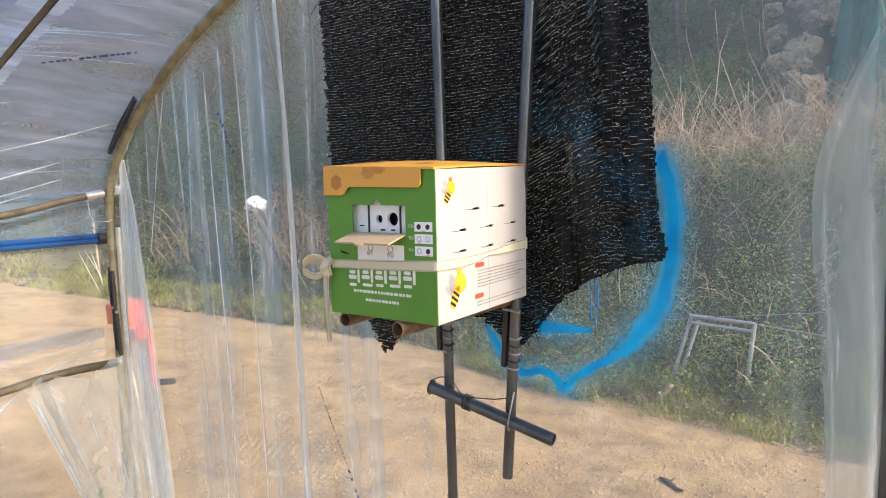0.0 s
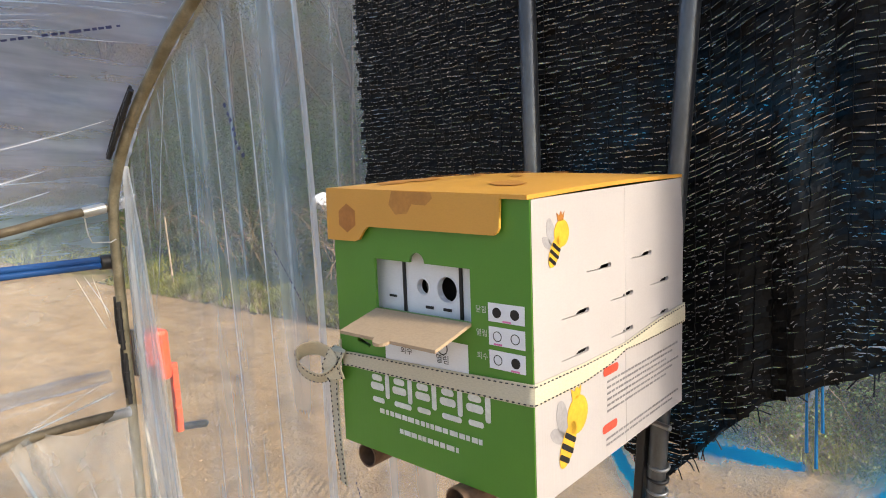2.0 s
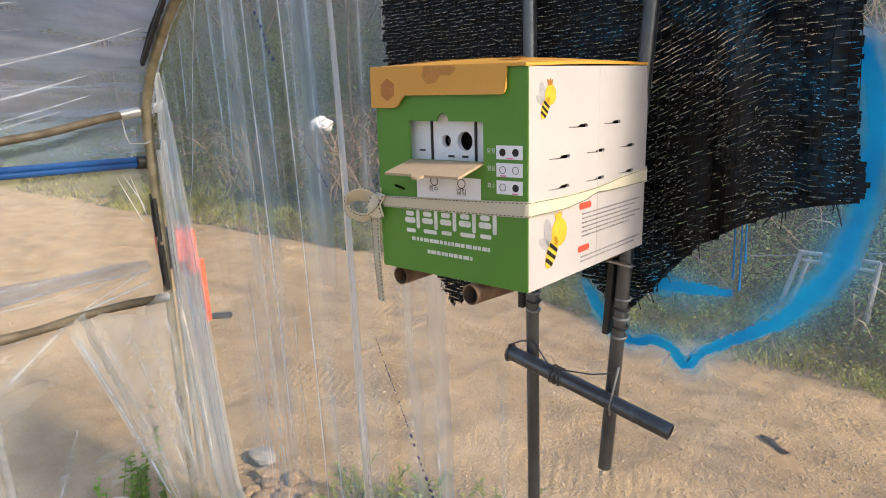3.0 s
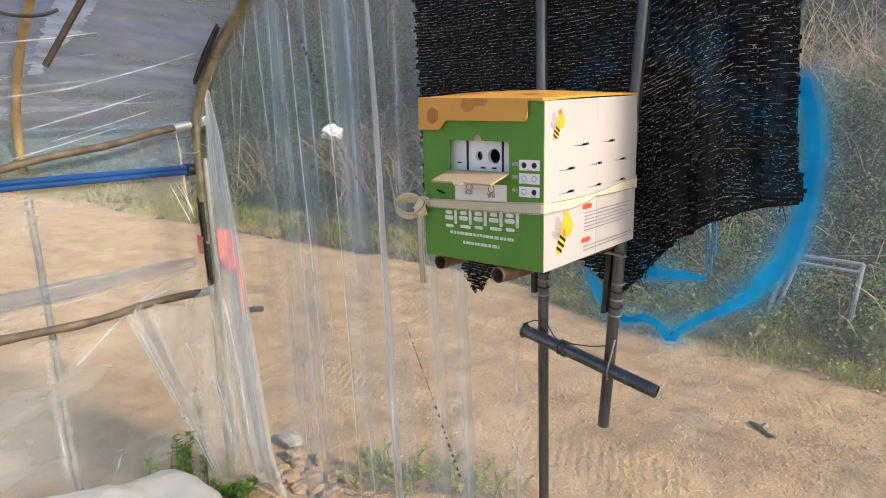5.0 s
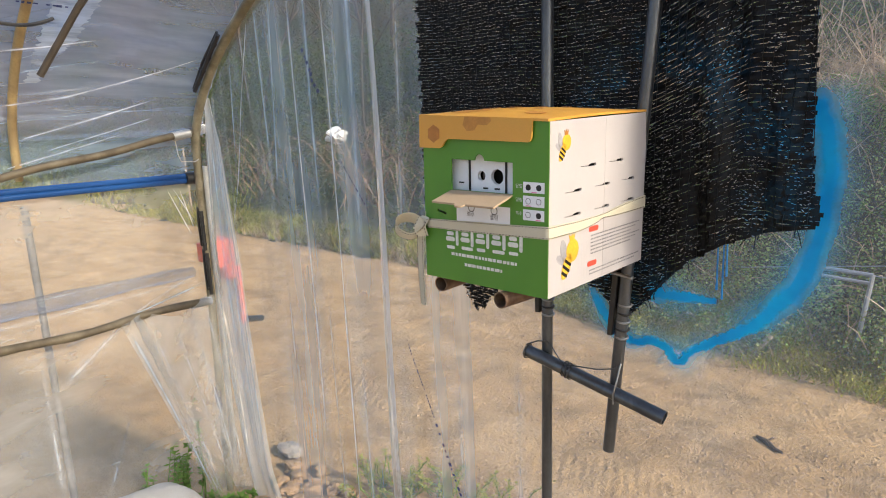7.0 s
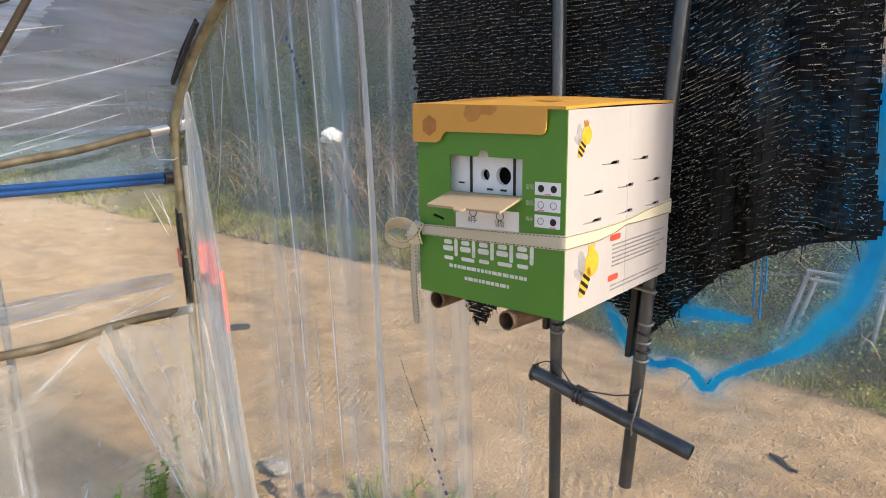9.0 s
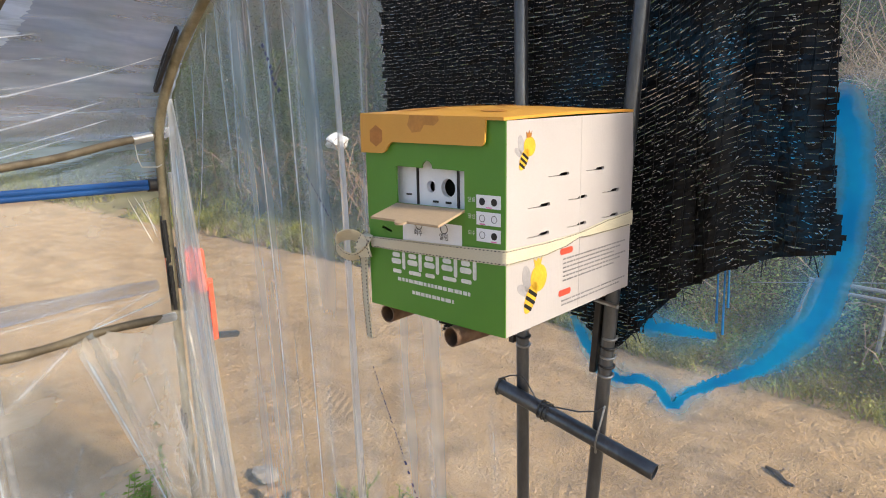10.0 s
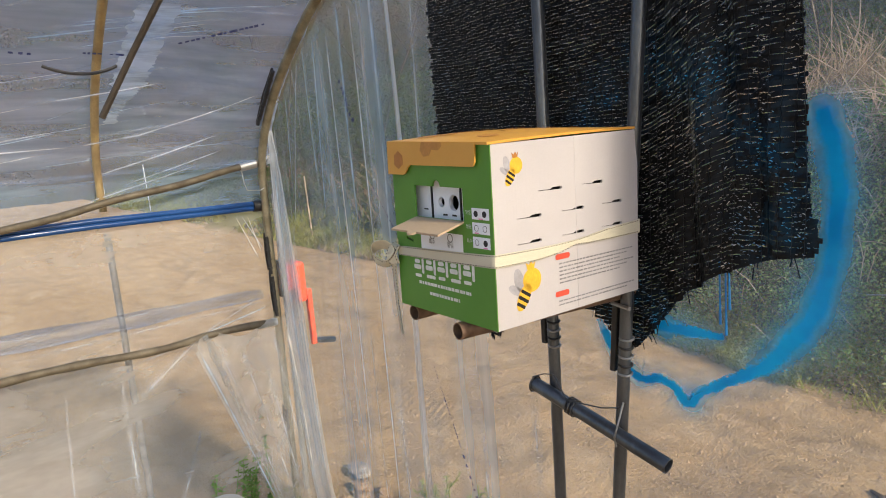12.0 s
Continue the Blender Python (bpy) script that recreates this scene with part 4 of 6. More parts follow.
def net_y(x, z):
    """The net hangs behind the poles and swings forward in folds beyond the second one."""
    y = 1.119 + 0.003 * math.sin(14 * x + 2 * z)
    r = float(smooth(-0.52, -0.40, x))
    fold = 0.010 * math.sin(62 * (x + 0.12 * (z - 1.3)) + 1.5 * math.sin(4 * z)) + 0.005 * math.sin(120 * x + 3 * z)
    return y + r * (-0.026 + fold * (1 - 0.6 * float(smooth(-0.36, -0.28, x)))) - 0.014 * float(smooth(-0.36, -0.26, x))


def net_right(z):
    return -0.262 - 0.055 * min(max(z - 1.17, 0), 0.5) ** 0.8 + 0.01 * float(smooth(1.26, 1.18, z))


def build_net():
    net = thing("shade_net", (-0.66, 1.119, 0.91), label="black woven shade net with frayed hem, spotted with blue spray paint", category="shade net")
    r = np.random.default_rng(3)
    g = Geo()
    glints = Geo()
    pitch, z = 0.0062, 2.06
    row = 0
    while z > 0.93:
        left = -1.037 + 0.012 * (1.55 - z) + r.uniform(-0.009, 0.004)
        right = net_right(z) + r.uniform(-0.003, 0.003)
        xs = np.append(np.arange(left, right - 0.004, 0.0085), right)
        ph = r.uniform(0, 9)
        run = []
        for x in list(xs) + [None]:
            if x is not None:
                rise = 0.42 * (min(max(x, -0.53), -0.37) + 0.53)
                zz = z - 0.067 + rise + 0.0007 * math.sin(x * 180 + ph) + 0.006 * noise.noise(Vector((x * 9, z * 5, 1)))
            ok = x is not None and zz > float(np.interp(x, HEM_X, HEM_Z)) + r.uniform(-0.004, 0.003)
            if ok:
                n = noise.noise(Vector((x * 30, z * 60, ph)))
                w = 0.0031 + 0.0005 * n
                tilt = 0.55 * noise.noise(Vector((x * 42, z * 90, ph + 5))) + 0.15
                c = Vector((x, net_y(x, zz) + 0.0012 * (row % 2), zz))
                run.append((c, Vector((0, w * math.sin(tilt), w * math.cos(tilt)))))
                # Short pale ticks drawn where the weave would glint.
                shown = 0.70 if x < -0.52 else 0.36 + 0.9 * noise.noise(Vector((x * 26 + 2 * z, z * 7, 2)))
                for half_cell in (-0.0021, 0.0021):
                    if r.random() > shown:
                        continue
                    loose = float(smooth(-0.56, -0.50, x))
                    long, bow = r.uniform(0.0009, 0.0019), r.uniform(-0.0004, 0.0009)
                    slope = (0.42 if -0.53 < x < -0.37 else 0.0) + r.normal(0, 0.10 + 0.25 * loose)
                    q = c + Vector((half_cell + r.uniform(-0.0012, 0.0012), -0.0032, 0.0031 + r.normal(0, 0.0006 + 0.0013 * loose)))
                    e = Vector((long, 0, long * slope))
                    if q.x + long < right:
                        glints.tube([q - e, q + Vector((0, -0.0004, bow)), q + e], 0.0006 * r.uniform(0.4, 1.3), 3, caps=False)
            elif len(run) > 1:
                vs = [c - d for c, d in run] + [c + d for c, d in run]
                m = len(run)
                g.add(vs, [(i, i + 1, m + i + 1, m + i) for i in range(m - 1)])
                run = []
            else:
                run = []
        z -= pitch * r.uniform(0.95, 1.05)
        row += 1
    part("weave", g, NET, net, smooth=False, kind="stuff")
    part("glint_tick", glints, NET_GLINT, net, "thin filament ticks coloured pale as glints", kind="stuff")
    g = Geo()
    x = -1.03
    while x < -0.27:
        lo = float(np.interp(x, HEM_X, HEM_Z))
        hi = 1.99
        pts = []
        for zz in np.arange(lo, hi, 0.012):
            xx = min(x + 0.012 * (1.55 - zz) * float(smooth(-0.8, -1.0, x)) + 0.001 * math.sin(zz * 240), net_right(zz))
            pts.append((xx, net_y(xx, zz) - 0.0035, zz + 0.003 * math.sin(zz * 500)))
        g.tube(pts, 0.0006, 3, caps=False)
        x += 0.0165 * r.uniform(0.9, 1.1)
    part("chain_stitch", g, NET, net, smooth=False, kind="stuff")
    g = Geo()
    for _ in range(70):
        x = r.choice([r.uniform(-0.93, -0.85), r.uniform(-0.60, -0.27), r.uniform(-0.55, -0.44)])
        zz = float(np.interp(x, HEM_X, HEM_Z))
        d = Vector((r.uniform(-1, 1), r.uniform(-0.4, 0.2), r.uniform(-1, 0.1))).normalized() * (r.uniform(0.008, 0.03) if x > -0.8 else r.uniform(0.003, 0.010))
        p = Vector((x, net_y(x, zz), zz + 0.003))
        g.tube([p, p + d * 0.5 + Vector((0, 0, 0.002)), p + d], 0.0008, 3, caps=False)
    part("fringe", g, NET, net, smooth=False, kind="stuff")
    g = Geo().sheet(lambda u, v: ((lambda x, zz: (x, net_y(x, zz) - 0.002 + 0.003 * math.sin(u * 40), zz))(-0.60 + 0.34 * u, float(np.interp(-0.60 + 0.34 * u, HEM_X, HEM_Z)) + 0.006 * v)), 60, 2)
    part("hem", g, NET, net)


build_net()


# ---------- blue spray paint on the film ----------
def spray_material():
    """Paint on film: a dense core with a ragged edge and a fine mist beside it; the UV map runs along and across the stroke."""
    k = Nodes("blue_spray_paint")
    sep = k.n("SeparateXYZ", {0: k.n("UVMap").outputs[0]})
    pos = k.coords(world_space=True)
    across = k.math("ADD", k.math("MULTIPLY", sep.outputs[1], 2.0), -1.0)
    warp = k.math("MULTIPLY", k.math("ADD", k.noise(24.0, pos, 3.0), -0.5), 0.26)
    ragged = k.math("MULTIPLY", k.math("ADD", k.noise(240.0, pos, 2.0), -0.5), 0.22)
    d = k.math("ABSOLUTE", k.math("ADD", across, warp))
    soft = k.ramp(sep.outputs[0], 0.30, 0.46, 1.0, 0.0)
    crisp = k.ramp(k.math("ADD", d, ragged), 0.12, 0.20, 1.0, 0.0)
    blown = k.ramp(k.math("ADD", d, k.math("MULTIPLY", ragged, 0.5)), 0.10, 0.44, 1.0, 0.0)
    solid = k.math("ADD", k.math("MULTIPLY", soft, blown), k.math("MULTIPLY", k.math("SUBTRACT", 1.0, soft), crisp))
    mist = k.math("MULTIPLY", k.math("POWER", k.ramp(d, 0.1, 1.0, 1.0, 0.0), 2.2), 0.8)
    mist = k.math("MULTIPLY", mist, k.ramp(k.noise(9.0, pos, 2.0), 0.3, 0.62, 0.3, 0.9))
    ends = k.math("MULTIPLY", k.ramp(sep.outputs[0], 0.0, 0.05), k.ramp(sep.outputs[0], 0.94, 1.0, 1.0, 0.0))
    tone = k.mix(k.ramp(k.noise(14.0, pos, 3.0), 0.35, 0.65), rgb(0.0, 0.36, 0.86), rgb(0.0, 0.52, 1.0))
    tone = k.mix(solid, rgb(0.05, 0.60, 1.0), tone)
    cover = k.math("MULTIPLY", k.math("MAXIMUM", solid, mist), ends)
    p = k.n("BsdfPrincipled", {"Base Color": tone, "Roughness": 0.45}).outputs[0]
    t = k.n("BsdfTranslucent", {"Color": tone}).outputs[0]
    paint = k.n("MixShader", {0: 0.45, 1: p, 2: t}).outputs[0]
    clear = k.n("BsdfTransparent").outputs[0]
    return k.close(k.n("MixShader", {0: cover, 1: clear, 2: paint}).outputs[0])


SPRAY = spray_material()


def spray_band(name, path, width, n=90):
    """A band of paint along path(t), a little in front of the film; v runs across it."""
    mesh = bpy.data.meshes.new(name)
    verts, uvs = [], []
    for i in range(n + 1):
        t = i / n
        p, q = path(t), path(min(t + 0.01, 1.02))
        d = Vector((q[0] - p[0], 0, q[1] - p[1])).normalized()
        nrm = Vector((-d.z, 0, d.x))
        w = width(t)
        for j in range(7):
            c = Vector((p[0], 0, p[1])) + nrm * w * (j / 3 - 1)
            verts.append((c.x, end_y(c.x, c.z) - 0.003, c.z))
            uvs.append((t, j / 6))
    faces = [(i * 7 + j, i * 7 + j + 1, (i + 1) * 7 + j + 1, (i + 1) * 7 + j) for i in range(n) for j in range(6)]
    mesh.from_pydata(verts, [], faces)
    layer = mesh.uv_layers.new(name="UVMap")
    for loop in mesh.loops:
        layer.data[loop.index].uv = uvs[loop.vertex_index]
    mesh.materials.append(SPRAY)
    mesh.shade_smooth()
    return tagged(new(name, mesh), "bright blue spray paint misted over the clear film", "paint", "spray paint marks", kind="structure")


RING = [(-0.292, 1.375), (-0.274, 1.33), (-0.257, 1.25), (-0.261, 1.155), (-0.285, 1.060), (-0.330, 1.000), (-0.385, 0.955), (-0.440, 0.925), (-0.463, 0.892), (-0.482, 0.918), (-0.512, 0.924), (-0.550, 0.914), (-0.585, 0.935), (-0.618, 0.980), (-0.640, 1.020)]
RING_T = [i / (len(RING) - 1) for i in range(len(RING))]


def ring_path(t):
    """The painted ring as a smooth run through its turning points."""
    def at(q):
        return np.array([np.interp(q, RING_T, [p[0] for p in RING]), np.interp(q, RING_T, [p[1] for p in RING])])
    p = (at(max(t - 0.02, 0)) + 2 * at(t) + at(min(t + 0.02, 1))) / 4
    return float(p[0]), float(p[1])


spray_band("spray_paint", ring_path, lambda t: 0.070 - 0.016 * float(smooth(0.25, 0.5, t)) + 0.006 * math.sin(23 * t), 140)
spray_band("spray_paint", lambda t: (-0.535 + 0.135 * t, 1.020 - 0.004 * math.sin(3.1 * t)), lambda t: 0.026 + 0.040 * math.sin(3.1 * min(t + 0.1, 1)), 24)
DRIP = plain("blue_paint_drip", (0.0, 0.20, 0.52), 0.4)
for x, z0, z1 in ((-0.402, 1.14, 1.045), (-0.393, 1.14, 1.03), (-0.388, 1.14, 1.07)):
    ob = part("paint_drip", Geo().tube([(x, 1.118, z0), (x + 0.001, 1.118, (z0 + z1) / 2), (x + 0.002, 1.118, z1)], [0.0012, 0.0014, 0.002], 6), DRIP)
    tagged(ob, "thin run of blue paint hanging below the net", "paint drip", "paint drips", kind="structure")


# ---------- cardboard box ----------
def card(name, col, rough=0.42, kraft=0.0):
    k = Nodes(name)
    big, fibre = k.noise(9.0, k.coords(), 4.0), k.noise(350.0, k.coords((1, 1, 3)), 2.0)
    flute = k.noise(60.0, k.coords((6, 6, 0.3)), 1.0)
    c = k.mix(k.ramp(big, 0.35, 0.7, 0, 0.6), rgb(*col), rgb(*(x * 0.88 for x in col)))
    c = k.mix(k.ramp(fibre, 0.4, 0.75, 0, 0.18 + kraft), c, rgb(*(x * 0.7 for x in col)))
    h = k.math("ADD", k.math("MULTIPLY", big, 3.0), k.math("ADD", k.math("MULTIPLY", fibre, 0.15), k.math("MULTIPLY", flute, 0.25)))
    b = k.n("BsdfPrincipled", {"Base Color": c, "Roughness": k.ramp(big, 0.3, 0.7, rough - 0.06, rough + 0.08), "Normal": k.bump(h, 0.22, 0.002)})
    return k.close(b.outputs[0])


GREEN = card("green_printed_card", (0.085, 0.25, 0.025))
WHITE = card("white_printed_card", (0.48, 0.45, 0.445), 0.45)
YELLOW = card("ochre_printed_card", (0.66, 0.335, 0.055))
KRAFT = card("kraft_card", (0.42, 0.31, 0.20), 0.7, 0.25)
INSERT = card("white_insert", (0.80, 0.82, 0.86), 0.5)
INK = plain("black_ink", (0.012, 0.012, 0.014), 0.5)
GREY_INK = plain("grey_ink", (0.27, 0.26, 0.27), 0.5)
WHITE_INK = plain("white_ink", (0.80, 0.82, 0.78), 0.5)
RED_INK = plain("red_ink", (0.72, 0.09, 0.05), 0.5)
PALE_INK = plain("pale_grey_ink", (0.40, 0.385, 0.40), 0.5)
PINK_INK = plain("pink_ink", (0.85, 0.22, 0.50), 0.5)
GOLD_INK = plain("golden_ink", (0.85, 0.50, 0.04), 0.5)
BROWN_INK = plain("ochre_ink", (0.48, 0.19, 0.035), 0.5)
SHADE_INK = plain("tan_ink", (0.60, 0.27, 0.05), 0.5)
# Shade inside the box, put in as a near-black colour.
INNER_SHADE = plain("inner_shade", (0.03, 0.028, 0.025), 0.9)
WEB = card("cream_webbing", (0.60, 0.555, 0.42), 0.8, 0.45)
STITCH = plain("dark_thread", (0.04, 0.04, 0.05), 0.8)
BW, BD, BH = 0.2275, 0.296, 0.250
BOX_POSE = Matrix.Translation((-0.757, 0.802, 1.0925)) @ Matrix.Rotation(radians(-2.0), 4, "Z") @ Matrix.Rotation(radians(-1.15), 4, "X")
hive = thing("cardboard_box", label="green and white cardboard box with an ochre lid on two pipes", category="box")
hive.matrix_basis = BOX_POSE


def pt(*a):
    return Vector(a) / 1000


def flat_panel(outer, holes, place, thick):
    """A panel with holes cut through it; place(a, b, d) gives a point d metres behind its face."""
    from_lists = [[Vector((a, b, 0)) for a, b in loop] for loop in [outer] + holes]
    flat = [p for loop in from_lists for p in loop]
    tri = tess(from_lists)
    n = len(flat)
    g = Geo()
    verts = [place(p.x, p.y, 0.0) for p in flat] + [place(p.x, p.y, thick) for p in flat]
    faces = [tuple(t) for t in tri] + [tuple(i + n for i in reversed(t)) for t in tri]
    at = 0
    for loop in from_lists:
        m = len(loop)
        faces += [(at + i, at + (i + 1) % m, at + (i + 1) % m + n, at + i + n) for i in range(m)]
        at += m
    return g.add(verts, faces)


def tess(loops):
    return geometry.tessellate_polygon(loops)


def circle(cx, cy, r, n=28, rz=None):
    return [(cx + r * math.cos(6.28318 * i / n), cy + (rz or r) * math.sin(6.28318 * i / n)) for i in range(n)]


def front(a, b, d):
    return Vector((a / 1000, d, b / 1000))


def right(a, b, d):
    return Vector((BW - d, a / 1000, b / 1000))


# walls of the box
tab = [(110 + 9 * math.cos(q), 187 + 9 * math.sin(q)) for q in np.linspace(0, math.pi, 11)]
opening = [(56, 142), (169, 142), (169, 186)] + tab + [(56, 188)]
slit = [(26, 106), (44, 102), (45, 105), (27, 110)]
part("front_panel", flat_panel([(0, 0), (227.5, 0), (227.5, 241.5), (0, 249)], [opening, slit], front, 0.003), GREEN, hive, "green printed front with a cut-out window", smooth=False, local=True)
slots = []
for z, starts in ((176, (83, 169)), (143, (42, 127, 212)), (109, (41, 127, 212))):
    for y in starts:
        z += 0.9
        slots.append([(y, z - 1.0), (y + 24, z - 1.9), (y + 43, z - 2.3), (y + 45, z - 1.0), (y + 45, z + 1.2), (y + 43, z + 2.2), (y + 27, z + 1.7), (y + 22, z - 0.7), (y, z - 0.3)])
part("side_panel", flat_panel([(3, 0), (296, 0), (296, 249), (3, 241.5)], slots, right, 0.003), WHITE, hive, "glossy white printed side with air slots", smooth=False, local=True)
part("side_panel", Geo().box((0, 0.003, 0), (0.003, 0.296, 0.25)), WHITE, hive, smooth=False, local=True)
part("back_panel", Geo().box((0.003, 0.293, 0), (BW - 0.003, 0.296, 0.25)), GREEN, hive, smooth=False, local=True)
part("bottom_panel", Geo().box((0.003, 0.003, 0.0), (BW - 0.003, 0.293, 0.003)), KRAFT, hive, smooth=False, local=True)
part("edge_print", Geo().prism([(1.2, 0), (5, 0), (5, 241), (1.2, 241)], lambda a, b, d: right(a, b, -0.0004 - d), 0.0001), WHITE, hive, "white print folded at the corner", smooth=False, local=True)
part("crease", Geo().tube([right(157, 2, 0.0003), right(155, 244, 0.0003)], 0.0008, 6), WHITE, hive, local=True)
# near-black fill for the shade behind slots and holes, and the white insert behind the window
part("slot_shade", Geo().box((BW - 0.02, 0.016, 0.004), (BW - 0.0105, 0.29, 0.238)), INNER_SHADE, hive, "dark slab standing for the shade behind the air slots", smooth=False, local=True)
insert = part("insert", flat_panel([(30, 122), (196, 122), (196, 208), (30, 208)], [circle(104, 163.5, 7.2), circle(132.5, 163.5, 11.2)], lambda a, b, d: front(a, b, 0.0135 + d), 0.006), INSERT, hive, "white plastic insert with two round entrance holes", smooth=False, local=True)
part("hole_shade", Geo().box(pt(31, 40, 123), pt(195, 44, 207)), INNER_SHADE, insert, smooth=False, local=True)
for a, r in (((104, 163.5), 7.6), ((132.5, 163.5), 11.6)):
    ringpts = [front(x, z, 0.0132) for x, z in circle(a[0], a[1], r, 32)]
    part("hole_rim", Geo().tube(ringpts + ringpts[:1], 0.0006, 6), INSERT, insert, local=True)
# White panel behind the small hole, its shade put in as grey.
part("shutter", Geo().prism(circle(104, 163.5, 8.5, 24), lambda a, b, d: front(a, b, 0.0265 + d), 0.002), GREY_INK, insert, "grey disc for the shaded white panel behind the small hole", smooth=False, local=True)
for a in (82, 149):
    part("black_band", Geo().box(pt(a - 1.4, 11.5, 139), pt(a + 1.4, 13.4, 187)), INK, insert, "black elastic band", smooth=False, local=True)
for a in (66, 112, 133):
    part("black_mark", Geo().box(pt(a - 5, 12.4, 144.5 if a > 90 else 151), pt(a + 4, 13.4, 147 if a > 90 else 153)), INK, insert, smooth=False, local=True)
# folded-out flap
flap = [(56, 0), (169, 0), (169, 45.5)] + [(110 + 9 * math.cos(q), 45.5 + 7 * math.sin(q)) for q in np.linspace(0, math.pi, 9)] + [(56, 45.5)]
part("flap", flat_panel(flap, [], lambda a, b, d: Vector((a / 1000, -b / 1000 + 0.001, 0.142 - 0.27 * b / 1000 - 0.00002 * b * b / 1000 - d)), 0.0028), KRAFT, hive, "bare kraft flap folded out below the window", smooth=False, local=True)
# lid
def lid_z(a, b):
    """Height of the lid's upper face: sagging to one front corner, bulging behind the middle."""
    u, v = min(max(a / 227.5, 0), 1), min(max(b / 296, 0), 1)
    z = (0.2535 - 0.0085 * u) * (1 - v) + (0.2550 - 0.002 * u) * v
    return z + 0.0075 * math.sin(math.pi * u) ** 0.7 * math.sin(math.pi * min(v ** 0.75, 1.0)) ** 0.8 + 0.0018 * math.sin(math.pi * v)


def lid_sheet(drop):
    return lambda u, v: (-0.003 + (BW + 0.0038) * u, -0.0045 + (BD + 0.0055) * v, lid_z(227.5 * u, 296 * v) - drop)


g = Geo().sheet(lid_sheet(0.0), 24, 24).sheet(lid_sheet(0.0034), 24, 24)
for side in (lambda t: (t, 0.0), lambda t: (1.0, t), lambda t: (1 - t, 1.0), lambda t: (0.0, 1 - t)):
    g.sheet(lambda u, v: lid_sheet(0.0034 * (1 - v))(*side(u)), 24, 1)
lid = part("lid", g, YELLOW, hive, "ochre lid printed with honeycomb shapes, bulging a little", local=True)
lip = [(-3, 253), (-3, 204)] + [(37, 203.5), (43, 205.5), (50, 214), (55, 217.5)] + [(198, 214.5), (201, 216.5), (203, 220), (204, 245)]
part("lid_lip", flat_panel(lip, [], lambda a, b, d: front(a, b, -0.0047 - 0.02 * max(0.0, (253 - b) / 1000) + d), 0.0028), YELLOW, lid, "ochre lip with a stepped lower edge", smooth=False, local=True)


def lip_front(a, b, d):
    return front(a, b, -0.0049 - 0.02 * (253 - b) / 1000 - d)


def hexagon(cx, cz, r, sx=1.0):
    return [(cx + sx * r * math.sin(1.0472 * i), cz + r * math.cos(1.0472 * i)) for i in range(6)]


part("honeycomb_print", Geo().prism(hexagon(27, 225, 13.5), lip_front, 0.0001), BROWN_INK, lid, "brown printed hexagon", smooth=False, local=True)
part("honeycomb_print", Geo().prism([(88, 249.5), (84, 238), (92, 229), (106, 230), (112, 238), (128, 237), (136, 243), (134, 247.8)], lip_front, 0.0001), SHADE_INK, lid, "faint printed honeycomb patch", smooth=False, local=True)


def top_face(a, b, d):
    return Vector((a / 1000, b / 1000, lid_z(a, b) + 0.0012 + d))


for i in range(14):
    x0, y0 = 70 + (i * 37) % 90, 60 + i * 14
    g = Geo().prism([(x0, y0), (x0 + 15, y0), (x0 + 15, y0 + 6), (x0, y0 + 6)], top_face, 0.0001)
    part("lid_print", g, BROWN_INK, lid, "brown printed mark", smooth=False, local=True)
for a, b, r in ((60, 30, 20), (82, 46, 16), (40, 120, 18), (180, 40, 16)):
    part("honeycomb_print", Geo().prism(hexagon(a, b, r), top_face, 0.0001), SHADE_INK, lid, "faint printed hexagon", smooth=False, local=True)

# printing on the front
FRONT_INK = lambda a, b, d: front(a, b, -0.0004 - d)
FRONT_TOP = lambda a, b, d: front(a, b, -0.0008 - d)
SIDE_INK = lambda a, b, d: right(a, b, -0.0004 - d)
SIDE_TOP = lambda a, b, d: right(a, b, -0.0008 - d)


def rect(x0, z0, x1, z1):
    return [(x0, z0), (x1, z0), (x1, z1), (x0, z1)]


def rounded(x0, z0, x1, z1, r=2.0, n=4):
    out = []
    for cx, cz, a0 in ((x1 - r, z0 + r, -90), (x1 - r, z1 - r, 0), (x0 + r, z1 - r, 90), (x0 + r, z0 + r, 180)):
        out += [(cx + r * math.cos(radians(a0 + 90 * i / n)), cz + r * math.sin(radians(a0 + 90 * i / n))) for i in range(n + 1)]
    return out


def words(name, text, size, place_m, material, parent):
    """Printed words as flat letters."""
    cu = bpy.data.curves.new(name, "FONT")
    cu.body, cu.size, cu.align_x, cu.align_y = text, size, "CENTER", "CENTER"
    tmp = new(name, cu)
    mesh = bpy.data.meshes.new_from_object(tmp.evaluated_get(bpy.context.evaluated_depsgraph_get()))
    bpy.data.objects.remove(tmp)
    mesh.transform(place_m)
    mesh.materials.clear()
    mesh.materials.append(material)
    ob = new(name, mesh)
    ob.parent = parent
    return ob


def on_front(a, b):
    return Matrix.Translation(front(a, b, -0.0013)) @ Matrix.Rotation(radians(90), 4, "X")


